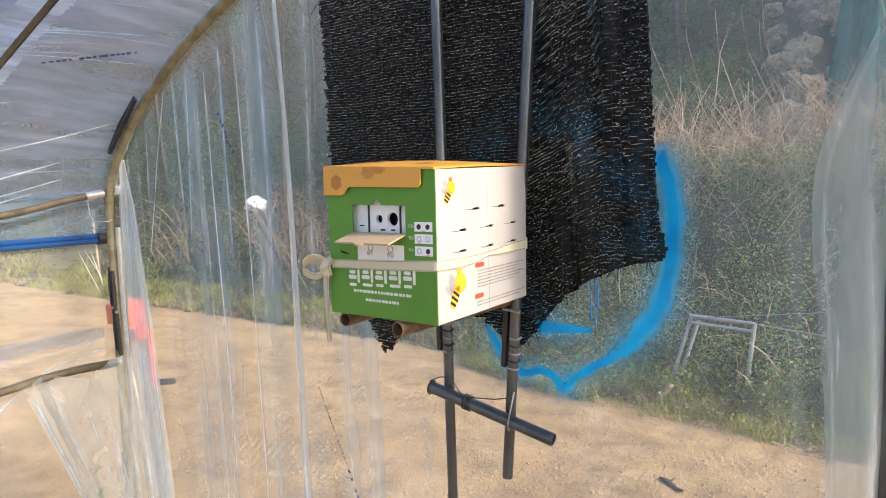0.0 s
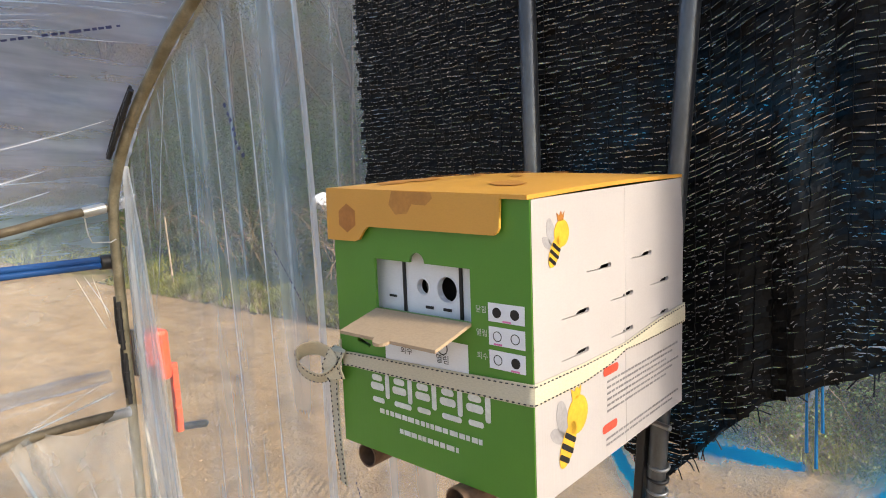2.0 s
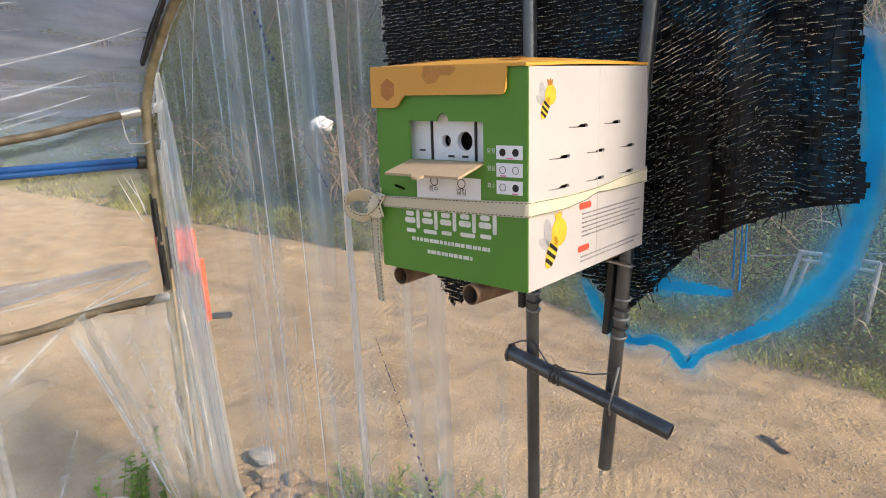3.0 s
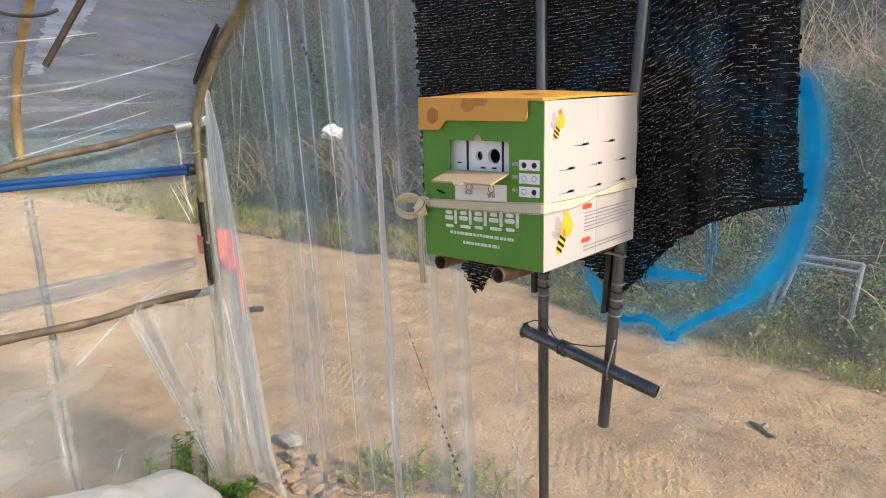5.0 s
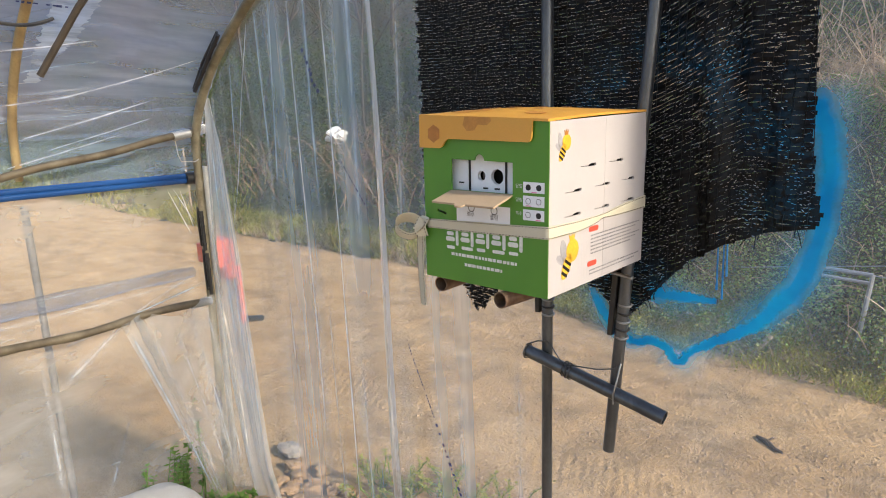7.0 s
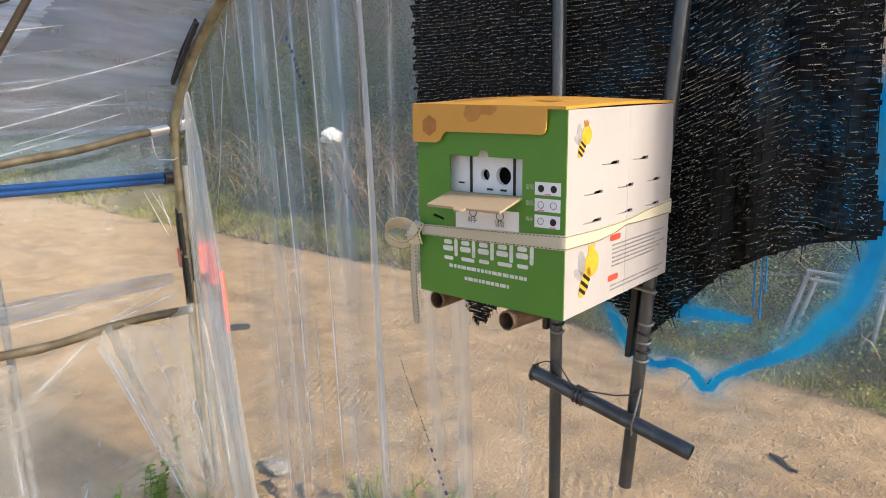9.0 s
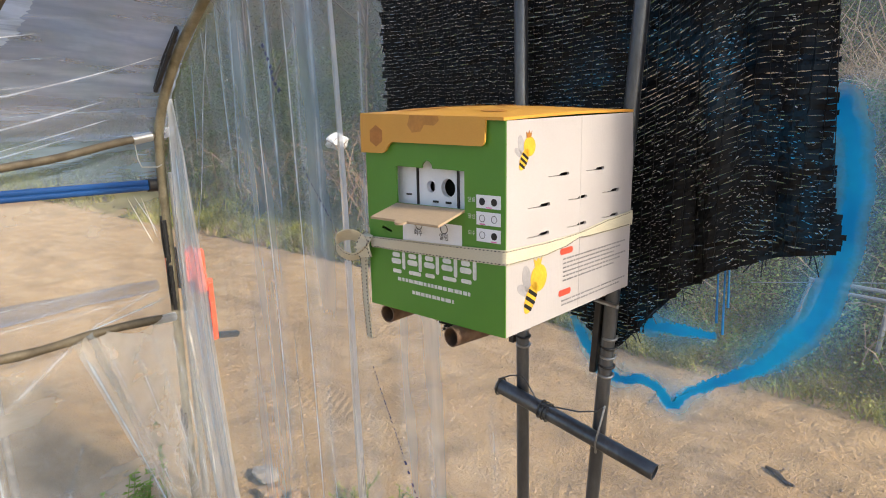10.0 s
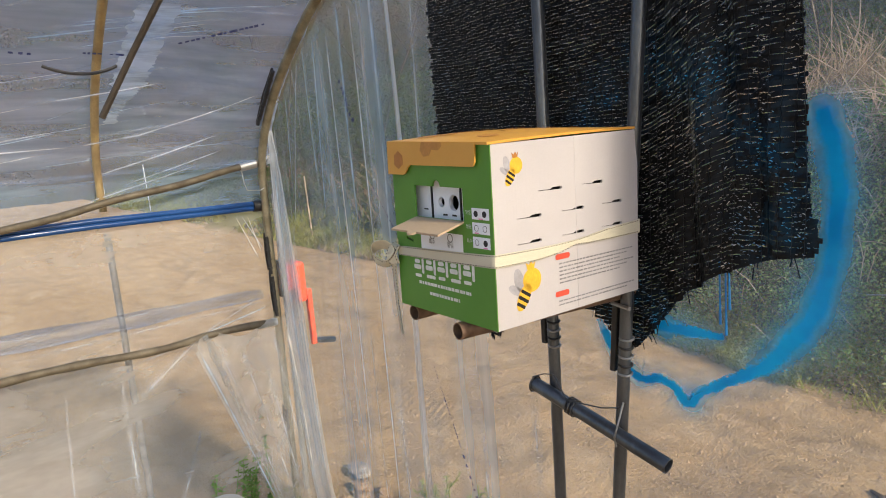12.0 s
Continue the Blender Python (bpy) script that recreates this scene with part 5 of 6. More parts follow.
for (z0, z1), fills, word in (((146, 161), (1, 1), "닫힘"), ((127, 142), (0, 0), "열림"), ((108, 123), (0, 1), "회수")):
    lab = part("label", Geo().prism(rect(187, z0, 221.5, z1), FRONT_INK, 0.0002), INSERT, hive, "small white printed label with two round symbols", smooth=False, local=True)
    zc = (z0 + z1) / 2
    for a, full in zip((195.5, 212.5), fills):
        if full:
            part("dot", Geo().prism(circle(a, zc, 4.2, 20), FRONT_TOP, 0.0002), INK, lab, "black printed dot", smooth=False, local=True)
        else:
            part("circle_mark", flat_panel(circle(a, zc, 4.2, 20), [circle(a, zc, 3.6, 20)], FRONT_TOP, 0.0002), INK, lab, "thin printed circle", smooth=False, local=True)
    x = {146: 205, 127: 196, 108: 212}[z0]
    part("pink_mark", Geo().prism(rect(x - 4, z0 + 0.4, x + 4, z0 + 1.8), FRONT_TOP, 0.0002), PINK_INK, lab, smooth=False, local=True)
    words("caption", word, 0.0062, on_front(180.5, zc + 1), WHITE_INK, hive)
panel = part("label", Geo().prism(rect(66, 92, 165, 123), FRONT_INK, 0.0002), INSERT, hive, "white printed label below the flap", smooth=False, local=True)
words("caption", "회수", 0.0085, on_front(94, 107), INK, panel)
words("caption", "열림", 0.0085, on_front(137, 106), INK, panel)
part("circle_mark", flat_panel(circle(95, 117, 6, 24), [circle(95, 117, 5.0, 24)], FRONT_TOP, 0.0002), INK, panel, smooth=False, local=True)
part("circle_mark", flat_panel(circle(137, 116, 6, 24), [circle(137, 116, 5.0, 24)], FRONT_TOP, 0.0002), INK, panel, smooth=False, local=True)
# the trade mark as plain white blocks, and the address lines as bars
for i in range(5):
    x0, z0 = 43 + i * 29.5, 54 + 1.2 * i
    g = Geo().prism(rounded(x0, z0 + 8, x0 + 18, z0 + 15, 3.0), FRONT_INK, 0.0002)
    g.prism(rounded(x0 + 2, z0 + 17, x0 + 16, z0 + 23, 2.8), FRONT_INK, 0.0002)
    g.prism(rounded(x0 + 20, z0 + 2, x0 + 25.5, z0 + 25, 2.4), FRONT_INK, 0.0002)
    g.prism(rounded(x0 + 2, z0 - 4, x0 + (24 if i % 2 else 18), z0 + 1, 2.2), FRONT_INK, 0.0002)
    part("mark_block", g, WHITE_INK, hive, "white printed block shapes", smooth=False, local=True)


def bar_line(x0, x1, z, tall, seed, place):
    r = np.random.default_rng(seed)
    g = Geo()
    x = x0
    while x < x1 - 2:
        w = r.uniform(3, 9)
        g.prism(rect(x, z - tall / 2, min(x + w, x1), z + tall / 2), place, 0.0002)
        x += w + r.uniform(1.0, 2.2)
    return g


part("print_line", bar_line(54, 177, 42.5, 4.6, 1, FRONT_INK), WHITE_INK, hive, "line of small white print", smooth=False, local=True)
part("print_line", bar_line(80, 151, 28.5, 4.6, 2, FRONT_INK), WHITE_INK, hive, "line of small white print", smooth=False, local=True)


# printing on the side
def turned(loop, cx, cz, deg):
    c, s = math.cos(radians(deg)), math.sin(radians(deg))
    return [(cx + (x - cx) * c - (z - cz) * s, cz + (x - cx) * s + (z - cz) * c) for x, z in loop]


for cx, cz, k in ((37, 207, 0.66), (55, 49, 1.0)):
    em = part("emblem", Geo().prism(turned(circle(cx + 10 * k, cz + 9 * k, 17 * k, 24, 16.5 * k), cx + 11 * k, cz + 9 * k, 0), SIDE_INK, 0.0002), GOLD_INK, hive, "plain golden oval printed emblem", smooth=False, local=True)
    part("emblem_body", Geo().prism(turned(circle(cx - 6 * k, cz - 12 * k, 10.5 * k, 24, 20 * k), cx - 6 * k, cz - 12 * k, -32), SIDE_INK, 0.0002), GOLD_INK, em, smooth=False, local=True)
    for t, half in ((6, 9.6), (-3, 10.4), (-12, 8.4)):
        bx, bz = cx + (-6 + t * 0.53) * k, cz + (-12 + t * 0.85) * k
        part("emblem_bar", Geo().prism(turned(rounded(bx - half * k, bz - 2.3 * k, bx + half * k, bz + 2.3 * k, 1.6 * k), bx, bz, -32), SIDE_TOP, 0.0002), INK, em, "dark printed bar", smooth=False, local=True)
    part("emblem_crown", Geo().prism([(cx + (8 + p) * k, cz + (23 + q) * k) for p, q in ((-6, 0), (6, 1), (9, 12), (4, 7), (1, 13), (-3, 7), (-9, 11))], SIDE_INK, 0.0002), GOLD_INK if k > 0.9 else BROWN_INK, em, smooth=False, local=True)
    for wx, wz, r0, r1, deg in ((-14, 12, 8.5, 17, 14), (-21, 0, 6, 13, 60)):
        part("emblem_patch", Geo().prism(turned(circle(cx + wx * k, cz + wz * k, r0 * k, 20, r1 * k), cx + wx * k, cz + wz * k, deg), lambda a, b, d: right(a, b, -0.0002 - d), 0.0001), PALE_INK, em, "pale printed oval", smooth=False, local=True)
for (y0, y1, z0, z1), rows in (((111, 140, 77, 85), (71, 65.5, 60, 54.5, 49, 43.5)), ((109, 137, 24, 32), (17.5, 12))):
    part("red_tag", Geo().prism(rounded(y0, z0, y1, z1, 3.5), SIDE_INK, 0.0002), RED_INK, hive, "small red printed tag", smooth=False, local=True)
    for j, z in enumerate(rows):
        part("print_line", bar_line(y0 + 7, 284 - 17 * (j % 3), z, 2.0, 10 + j + int(z1), SIDE_INK), GREY_INK, hive, smooth=False, local=True)


# ---------- strap ----------
strap = thing("strap", label="cream webbing strap with dark stitching tied round the box", category="strap")
strap.matrix_basis = BOX_POSE


def ribbon(name, path, parent, n=60, thick=0.0012, label=""):
    """A woven band; path(t) gives its lower and upper edge and the way it faces."""
    g, st = Geo(), Geo()
    rows = [path(i / n) for i in range(n + 1)]
    verts, faces = [], []
    for lo, hi, nrm in rows:
        verts += [lo, lo.lerp(hi, 0.5) + nrm * 0.0004, hi, hi - nrm * thick, lo.lerp(hi, 0.5) - nrm * thick, lo - nrm * thick]
    for i in range(n):
        for j in range(6):
            a, b = i * 6 + j, i * 6 + (j + 1) % 6
            faces.append((a, a + 6, b + 6, b))
    faces += [(0, 1, 2, 3, 4, 5), tuple(n * 6 + j for j in (5, 4, 3, 2, 1, 0))]
    g.add(verts, faces)
    ob = part(name, g, WEB, parent, label, local=True)
    for k in (0.09, 0.91):
        run, length = [], 0.0
        last = None
        for i in range(n * 6 + 1):
            t = i / (n * 6)
            lo, hi, nrm = path(t)
            p = lo.lerp(hi, k) + nrm * 0.0009
            if last is not None:
                length += (p - last).length
            last = p
            if int(length / 0.0028) % 2 == 0:
                run.append(p)
            else:
                if len(run) > 1:
                    st.tube([run[0], run[-1]], 0.0006, 4)
                run = []
    part("stitching", st, STITCH, ob, "dark stitched thread", smooth=False, local=True, kind="stuff")
    return ob


def keyed(keys):
    """Edges and facing along keys of (t, low, high, facing)."""
    def path(t):
        for a, b in zip(keys, keys[1:]):
            if t <= b[0] or b is keys[-1]:
                q = (t - a[0]) / (b[0] - a[0])
                q = min(max(q, 0), 1)
                nrm = a[3].lerp(b[3], q)
                nrm = nrm.normalized() if nrm.length > 1e-5 else Vector((0, -1, 0))
                return a[1].lerp(b[1], q), a[2].lerp(b[2], q), nrm
    return path


N, E = Vector((0, -1, 0)), Vector((1, 0, 0))
ribbon("front_band", keyed([(0, pt(8, -4, 79), pt(8, -4, 93), N), (0.08, pt(20, -3, 79.5), pt(20, -3, 94), N), (0.3, pt(80, -2.6, 80), pt(80, -2.6, 96), N), (0.6, pt(150, -2.6, 82), pt(150, -2.6, 98.5), N), (0.97, pt(226, -2.6, 84.5), pt(226, -2.6, 102), N), (1, pt(229.5, -1, 84.5), pt(229.5, -1, 102), (N + E).normalized())]), strap)
ribbon("side_band", keyed([(0, pt(229.6, -1, 84.5), pt(229.6, -1, 102), (N + E).normalized()), (0.03, pt(230, 3, 84.5), pt(230, 3, 102), E), (0.3, pt(230, 75, 83), pt(230, 75, 100), E), (0.42, pt(230, 120, 87), pt(230, 120, 100), E), (0.5, pt(230.5, 150, 94), pt(231.5, 150, 101), E), (0.58, pt(230, 178, 92), pt(230, 178, 103), E), (0.75, pt(230, 225, 91), pt(230, 225, 108), E), (1, pt(230, 297, 91), pt(230, 297, 112), E)]), strap)
ribbon("back_band", keyed([(0, pt(229, 299, 92), pt(229, 299, 112), -N), (1, pt(-2, 299, 90), pt(-2, 299, 110), -N)]), strap, 10)
ribbon("left_band", keyed([(0, pt(-2, 298, 90), pt(-2, 298, 110), -E), (0.97, pt(-2, 8, 86), pt(-2, 8, 106), -E), (1, pt(2, -3, 86), pt(2, -3, 104), N)]), strap, 10)


def bow(t):
    a = radians(-12 + 384 * t)
    pinch = 1 - 0.35 * max(0.0, math.cos(a)) ** 2
    c = pt(-24 + 27 * math.cos(a), -13 + 5 * math.cos(a), 78 + 16 * math.sin(a) * pinch + 1 * math.cos(a))
    wide = Vector((-0.0062, 0.0050, -0.0076)) * (1 + 0.15 * math.sin(a))
    nrm = Vector((math.cos(a), 0, math.sin(a)))
    return c - wide + Vector((0, 0.002 * math.sin(2 * a), 0)), c + wide, nrm


ribbon("bow_loop", bow, strap, 48, label="stiff open loop of the bow")
ribbon("tail", keyed([(0, pt(-17, -4, 70), pt(3, -8, 72), N), (0.25, pt(-20, 0, 44), pt(-1, -6, 46), N), (0.6, pt(-22, 3, 0), pt(-4, -3, 1), N), (1, pt(-25, 10, -57), pt(-8, 4, -55), N)]), strap, 40, label="loose end hanging down")
ribbon("knot", keyed([(0, pt(-7, -13, 64), pt(10, -6, 66), N), (0.4, pt(-12, -17, 78), pt(10, -12, 82), N), (0.8, pt(-4, -13, 95), pt(14, -8, 93), (N + Vector((0, 0, 1))).normalized()), (1, pt(-4, -4, 98), pt(12, -4, 95), Vector((0, 0, 1)))]), strap, 20)


# ---------- winch outside the corner ----------
winch = thing("hand_winch", (-2.12, 1.26, 0.74), label="orange-red plastic hand winch with a crank, mounted on the guide pipe", category="winch")
part("housing", Geo().box((-2.215, 1.212, 0.80), (-2.150, 1.272, 0.905)), ORANGE, winch, smooth=False, bevel=0.012)
part("cover", Geo().box((-2.240, 1.268, 0.745), (-2.160, 1.312, 0.905)), ORANGE, winch, smooth=False, bevel=0.014)
part("bracket", Geo().box((-2.215, 1.19, 0.83), (-2.125, 1.222, 0.90)), ORANGE, winch, smooth=False, bevel=0.005)
arm = part("crank_arm", Geo().box((-2.193, 1.312, 0.562), (-2.173, 1.334, 0.79)), ORANGE, winch, "orange-red crank arm", smooth=False, bevel=0.004)
for z in (0.60, 0.66, 0.73):
    part("rib", Geo().box((-2.174, 1.312, z), (-2.168, 1.33, z + 0.045)), ORANGE, arm, smooth=False, bevel=0.002)
part("grip", Geo().tube([(-2.181, 1.33, 0.575), (-2.187, 1.35, 0.57), (-2.203, 1.42, 0.55), (-2.205, 1.428, 0.549)], [0.010, 0.0125, 0.0125, 0.007], 10), STEEL_DARK, arm, "dull grey crank grip")
part("clamp_plate", Geo().box((-2.145, 1.185, 0.795), (-2.120, 1.195, 0.935)), BLACK, winch, smooth=False, bevel=0.002)


# ---------- sack, clods and weeds by the corner ----------
def sack_fn(u, v):
    """A full sack lying on its side, its sewn ends pinched flat."""
    a = 6.28318 * u
    c, s = math.cos(a), math.sin(a)
    c, s = math.copysign(abs(c) ** 0.75, c), math.copysign(abs(s) ** 0.75, s)
    full = max(0.0, 1 - abs(2 * v - 1) ** 7) ** 0.5
    y = 0.36 + 0.54 * v + 0.015 * s
    half = 0.17 + 0.05 * full
    top = float(np.interp(y, [0.40, 0.52, 0.64, 0.80, 0.90, 1.0], [0.370, 0.330, 0.282, 0.245, 0.240, 0.24])) + 0.006 * math.sin(17 * v)
    mid = top * 0.42
    wrinkle = 0.014 * noise.noise(Vector((c * 1.6, v * 7, s * 1.5))) + 0.007 * noise.noise(Vector((c * 5, v * 16 + c * 3, s * 4)))
    z = mid + (top - mid) * s * full if s > 0 else mid + mid * s * full
    return (-1.81 + half * c * (0.5 + 0.5 * full) + wrinkle, y, max(z + wrinkle * (s > -0.3), 0.0))


sack = thing("sack", (-1.81, 0.67, 0.0), label="full white woven sack lying on the ground by the film", category="sack")
part("bag", Geo().sheet(sack_fn, 72, 48), SACK, sack)
part("seam", Geo().tube([(-1.89, 0.903, 0.112), (-1.81, 0.908, 0.117), (-1.73, 0.903, 0.112)], 0.006, 6), SACK, sack, "sewn end seam")

CORNER = "stones by the greenhouse corner"
stone((-2.07, 1.40, 0.022), (0.080, 0.050, 0.022), 1, SLAB, "pale grey flat stone on the dirt", "stone", CORNER)
rc = np.random.default_rng(21)
for i in range(22):
    x, y = rc.uniform(-2.0, -1.66), rc.uniform(1.22, 1.42)
    q = rc.uniform(0.014, 0.042)
    stone((x, y, q * 0.25), (q * 1.2, q, q * 0.7), 200 + i, CLOD, "brown clod of dry earth", "clod", CORNER)


def weed(at, tall, stems, leaf, seed, label, spread=0.08, material=None):
    r = np.random.default_rng(seed)
    w = thing("weed", at, label=label, category="weed", group="weeds")
    g, lv = Geo(), Geo()
    cs, us, ws = [], [], []
    for _ in range(stems):
        b = Vector(at) + Vector((r.uniform(-spread, spread) * 0.5, r.uniform(-spread, spread) * 0.5, 0))
        tip = b + Vector((r.uniform(-spread, spread), r.uniform(-spread, spread), tall * r.uniform(0.6, 1)))
        mid = b.lerp(tip, 0.5) + Vector((r.uniform(-0.02, 0.02), r.uniform(-0.02, 0.02), 0.01))
        g.tube([b, mid, tip], [0.002, 0.0016, 0.001], 4, caps=False)
        for t in np.linspace(0.25, 1, 9):
            p = (b.lerp(mid, t * 2) if t < 0.5 else mid.lerp(tip, t * 2 - 1))
            for _k in range(3):
                a = r.uniform(0, 6.28)
                d = Vector((math.cos(a), math.sin(a), r.uniform(-0.2, 0.6))).normalized()
                s = leaf * r.uniform(0.6, 1.2)
                side = d.cross(Vector((0, 0, 1))).normalized() * s * 0.6
                cs.append(p + d * s)
                us.append(d * s)
                ws.append(side)
    lv.quads(np.array(cs), np.array(us), np.array(ws))
    part("stems", g, WEED, w, smooth=False)
    part("leaves", lv, material or WEED, w, smooth=False, kind="stuff")


weed((-2.035, 0.965, 0.0), 0.27, 9, 0.011, 1, "leafy green weed growing against the film wall", 0.05)
weed((-2.035, 0.865, 0.0), 0.30, 4, 0.009, 2, "sparse leafy green weed against the film wall", 0.05)
weed((-2.03, 1.02, 0.0), 0.50, 2, 0.010, 3, "thin dark weed stem behind the bunched film", 0.03)
weed((-1.93, 1.06, 0.0), 0.06, 10, 0.013, 4, "small bright green weed at the post's foot", 0.06)
for i, (x, y) in enumerate(((-1.62, 1.46), (-1.50, 1.50), (-1.38, 1.55), (-1.28, 1.52), (-1.45, 1.42), (-1.57, 1.38), (-1.15, 1.60))):
    weed((x, y, float(height(x, y))), 0.12, 8, 0.008, 20 + i, "sparse yellow-green roadside weed growing in dry dirt", 0.09, GRASS)

stick = thing("stick", (-0.57, 2.55, 0.0), label="short dark stick lying on the dirt road", category="stick")
part("branch", Geo().tube([(-0.63, 2.60, 0.012), (-0.59, 2.565, 0.02), (-0.55, 2.53, 0.014), (-0.52, 2.515, 0.02)], [0.006, 0.012, 0.009, 0.005], 7), BARK, stick)
part("twig", Geo().tube([(-0.59, 2.565, 0.018), (-0.57, 2.59, 0.03)], 0.004, 5), BARK, stick)

# ---------- low steel frame at the foot of the bank ----------
fr = thing("steel_frame", (-0.45, 3.6, 0.0), label="low pale steel frame standing in the weeds at the bank's foot", category="frame")
for a, b in (((-0.842, 3.56, -0.02), (-0.725, 3.66, 0.475)), ((-0.81, 3.60, -0.02), (-0.69, 3.68, 0.45)), ((-0.44, 3.58, -0.02), (-0.40, 3.64, 0.47)), ((-0.02, 3.58, -0.02), (-0.025, 3.62, 0.44))):
    part("upright", Geo().tube([a, b], 0.011 if a[0] < -0.1 else 0.006, 8), FRAME_PAINT, fr)
part("top_bar", Geo().tube([(-0.735, 3.66, 0.478), (-0.40, 3.65, 0.465)], 0.011, 8), FRAME_PAINT, fr)
part("top_bar", Geo().tube([(-0.715, 3.63, 0.445), (-0.41, 3.62, 0.432)], 0.009, 8), FRAME_PAINT, fr)
part("wire", Geo().tube([(-0.40, 3.65, 0.465), (0.0, 3.63, 0.435), (0.5, 3.62, 0.42)], 0.0035, 5), STEEL, fr, "thin stretched wire")
part("wire", Geo().tube([(-1.0, 3.66, 0.42), (-0.5, 3.64, 0.50), (0.3, 3.62, 0.62)], 0.0025, 5), STEEL, fr, "thin stretched wire")
part("wire", Geo().tube([(-0.55, 3.56, 0.08), (-0.3, 3.56, 0.06), (0.1, 3.55, 0.075)], 0.0025, 5), STEEL, fr, "thin stretched wire")
ob = part("wood_stub", Geo().tube([(-0.87, 3.44, 0.0), (-0.79, 3.50, 0.12)], 0.014, 7), STRAW)
tagged(ob, "pale broken wooden peg leaning at the road's edge", "peg")

for i, (x, y, h) in enumerate(((-7.57, 4.05, 0.92), (-15.9, 4.1, 1.12), (-22.5, 4.4, 1.0))):
    st = part("marker_stake", Geo().tube([(x, y, -0.02), (x - 0.05, y, h)], 0.010, 7), STRAW if h < 0.95 else TAPE)
    tagged(st, "thin pale stake at the edge of the dirt road", "stake", "road stakes")
litter = stone((-5.59, 4.8, 1.035), (0.165, 0.13, 0.105), 78, TAPE, "crumpled scrap of white plastic caught in the bushes", "plastic_litter")
tagged(litter, category="litter")


# ---------- plants of the bank and the hill ----------
def on_land(n, x0, x1, s0, s1, power=1.0):
    x = rng.uniform(x0, x1, n)
    y = edge(x) + s0 + (s1 - s0) * rng.random(n) ** power
    return np.stack([x, y, height(x, y)], 1)


def leaf_cloud(geo, base, lift, size, flat=0.5):
    n = len(base)
    c = base + np.stack([rng.normal(0, 0.03, n), rng.normal(0, 0.03, n), lift * rng.random(n) ** 1.2], 1)
    u = rng.normal(0, 1, (n, 3))
    u[:, 2] *= flat
    u /= np.linalg.norm(u, axis=1, keepdims=True)
    w = np.cross(u, rng.normal(0, 1, (n, 3)))
    w /= np.linalg.norm(w, axis=1, keepdims=True)
    s = size * rng.uniform(0.5, 1.3, (n, 1))
    geo.quads(c, u * s, w * s * 0.6)


def clumped(n, x0, x1, s0, s1, clumps, spread):
    """Places gathered in clumps, with gaps between them."""
    k = on_land(clumps, x0, x1, s0, s1)
    p = k[rng.integers(0, clumps, n)] + np.concatenate([rng.normal(0, spread, (n, 2)), np.zeros((n, 1))], 1)
    p[:, 2] = height(p[:, 0], p[:, 1])
    return p[p[:, 1] > edge(p[:, 0]) + 0.02]


g = Geo()
leaf_cloud(g, clumped(120000, -3.4, 2.5, 0.15, 1.7, 420, 0.11), 0.18, 0.0098)
leaf_cloud(g, on_land(52000, -3.4, 3.0, 0.1, 1.9), 0.10, 0.0105)
tagged(part("bank_creeper", g, IVY, smooth=False), "dense green creeper covering the road bank", "creeper", kind="stuff")


def blades(n, places, tall, wide, lean, geo):
    p = places[:n]
    a = rng.uniform(0, 6.28, len(p))
    h = tall * rng.uniform(0.4, 1.2, len(p))
    side = np.stack([np.cos(a), np.sin(a), np.zeros(len(p))], 1) * wide
    tip = p + np.stack([rng.normal(0, lean, len(p)), rng.normal(0, lean, len(p)), h], 1)
    k = len(geo.v)
    geo.v += np.stack([p - side, p + side, tip], 1).reshape(-1, 3).tolist()
    geo.f += (np.arange(len(p) * 3).reshape(-1, 3) + k).tolist()


g = Geo()
blades(8000, clumped(8000, -9.0, -2.4, 0.05, 0.45, 150, 0.08), 0.10, 0.006, 0.05, g)
blades(6000, clumped(6000, -2.4, 1.6, 0.0, 0.30, 90, 0.07), 0.09, 0.004, 0.05, g)
leaf_cloud(g, clumped(9000, -2.4, 1.6, 0.0, 0.35, 110, 0.07), 0.10, 0.008)
p = clumped(9000, -2.2, 1.4, 0.0, 0.2, 60, 0.07) - np.array([0.0, 0.14, 0.0])
p[:, 2] = height(p[:, 0], p[:, 1])
leaf_cloud(g, p, 0.08, 0.008)
blades(3000, p[::3], 0.09, 0.0035, 0.04, g)
blades(4000, clumped(4000, -22.0, -7.0, 0.0, 0.8, 120, 0.2), 0.16, 0.010, 0.08, g)
leaf_cloud(g, clumped(9000, -9.0, 1.6, 0.0, 0.4, 160, 0.10), 0.12, 0.012)
dry = Geo()
blades(2600, clumped(2600, -1.6, 0.6, -0.02, 0.22, 40, 0.06), 0.08, 0.0035, 0.05, dry)
leaf_cloud(dry, clumped(2600, -1.4, 0.4, -0.02, 0.15, 22, 0.05), 0.06, 0.006)
blades(3000, clumped(3000, -7.0, -2.4, 0.0, 0.35, 60, 0.09), 0.09, 0.006, 0.05, dry)
tagged(part("dry_tufts", dry, STRAW, smooth=False), "dry straw and orange-brown weeds at the road's edge", "dry grass", kind="stuff")
tagged(part("verge_grass", g, GRASS, smooth=False), "sunlit yellow-green grass along the road's edge", "grass", kind="stuff")

# dry stems on the terrace above the bank
g = Geo()
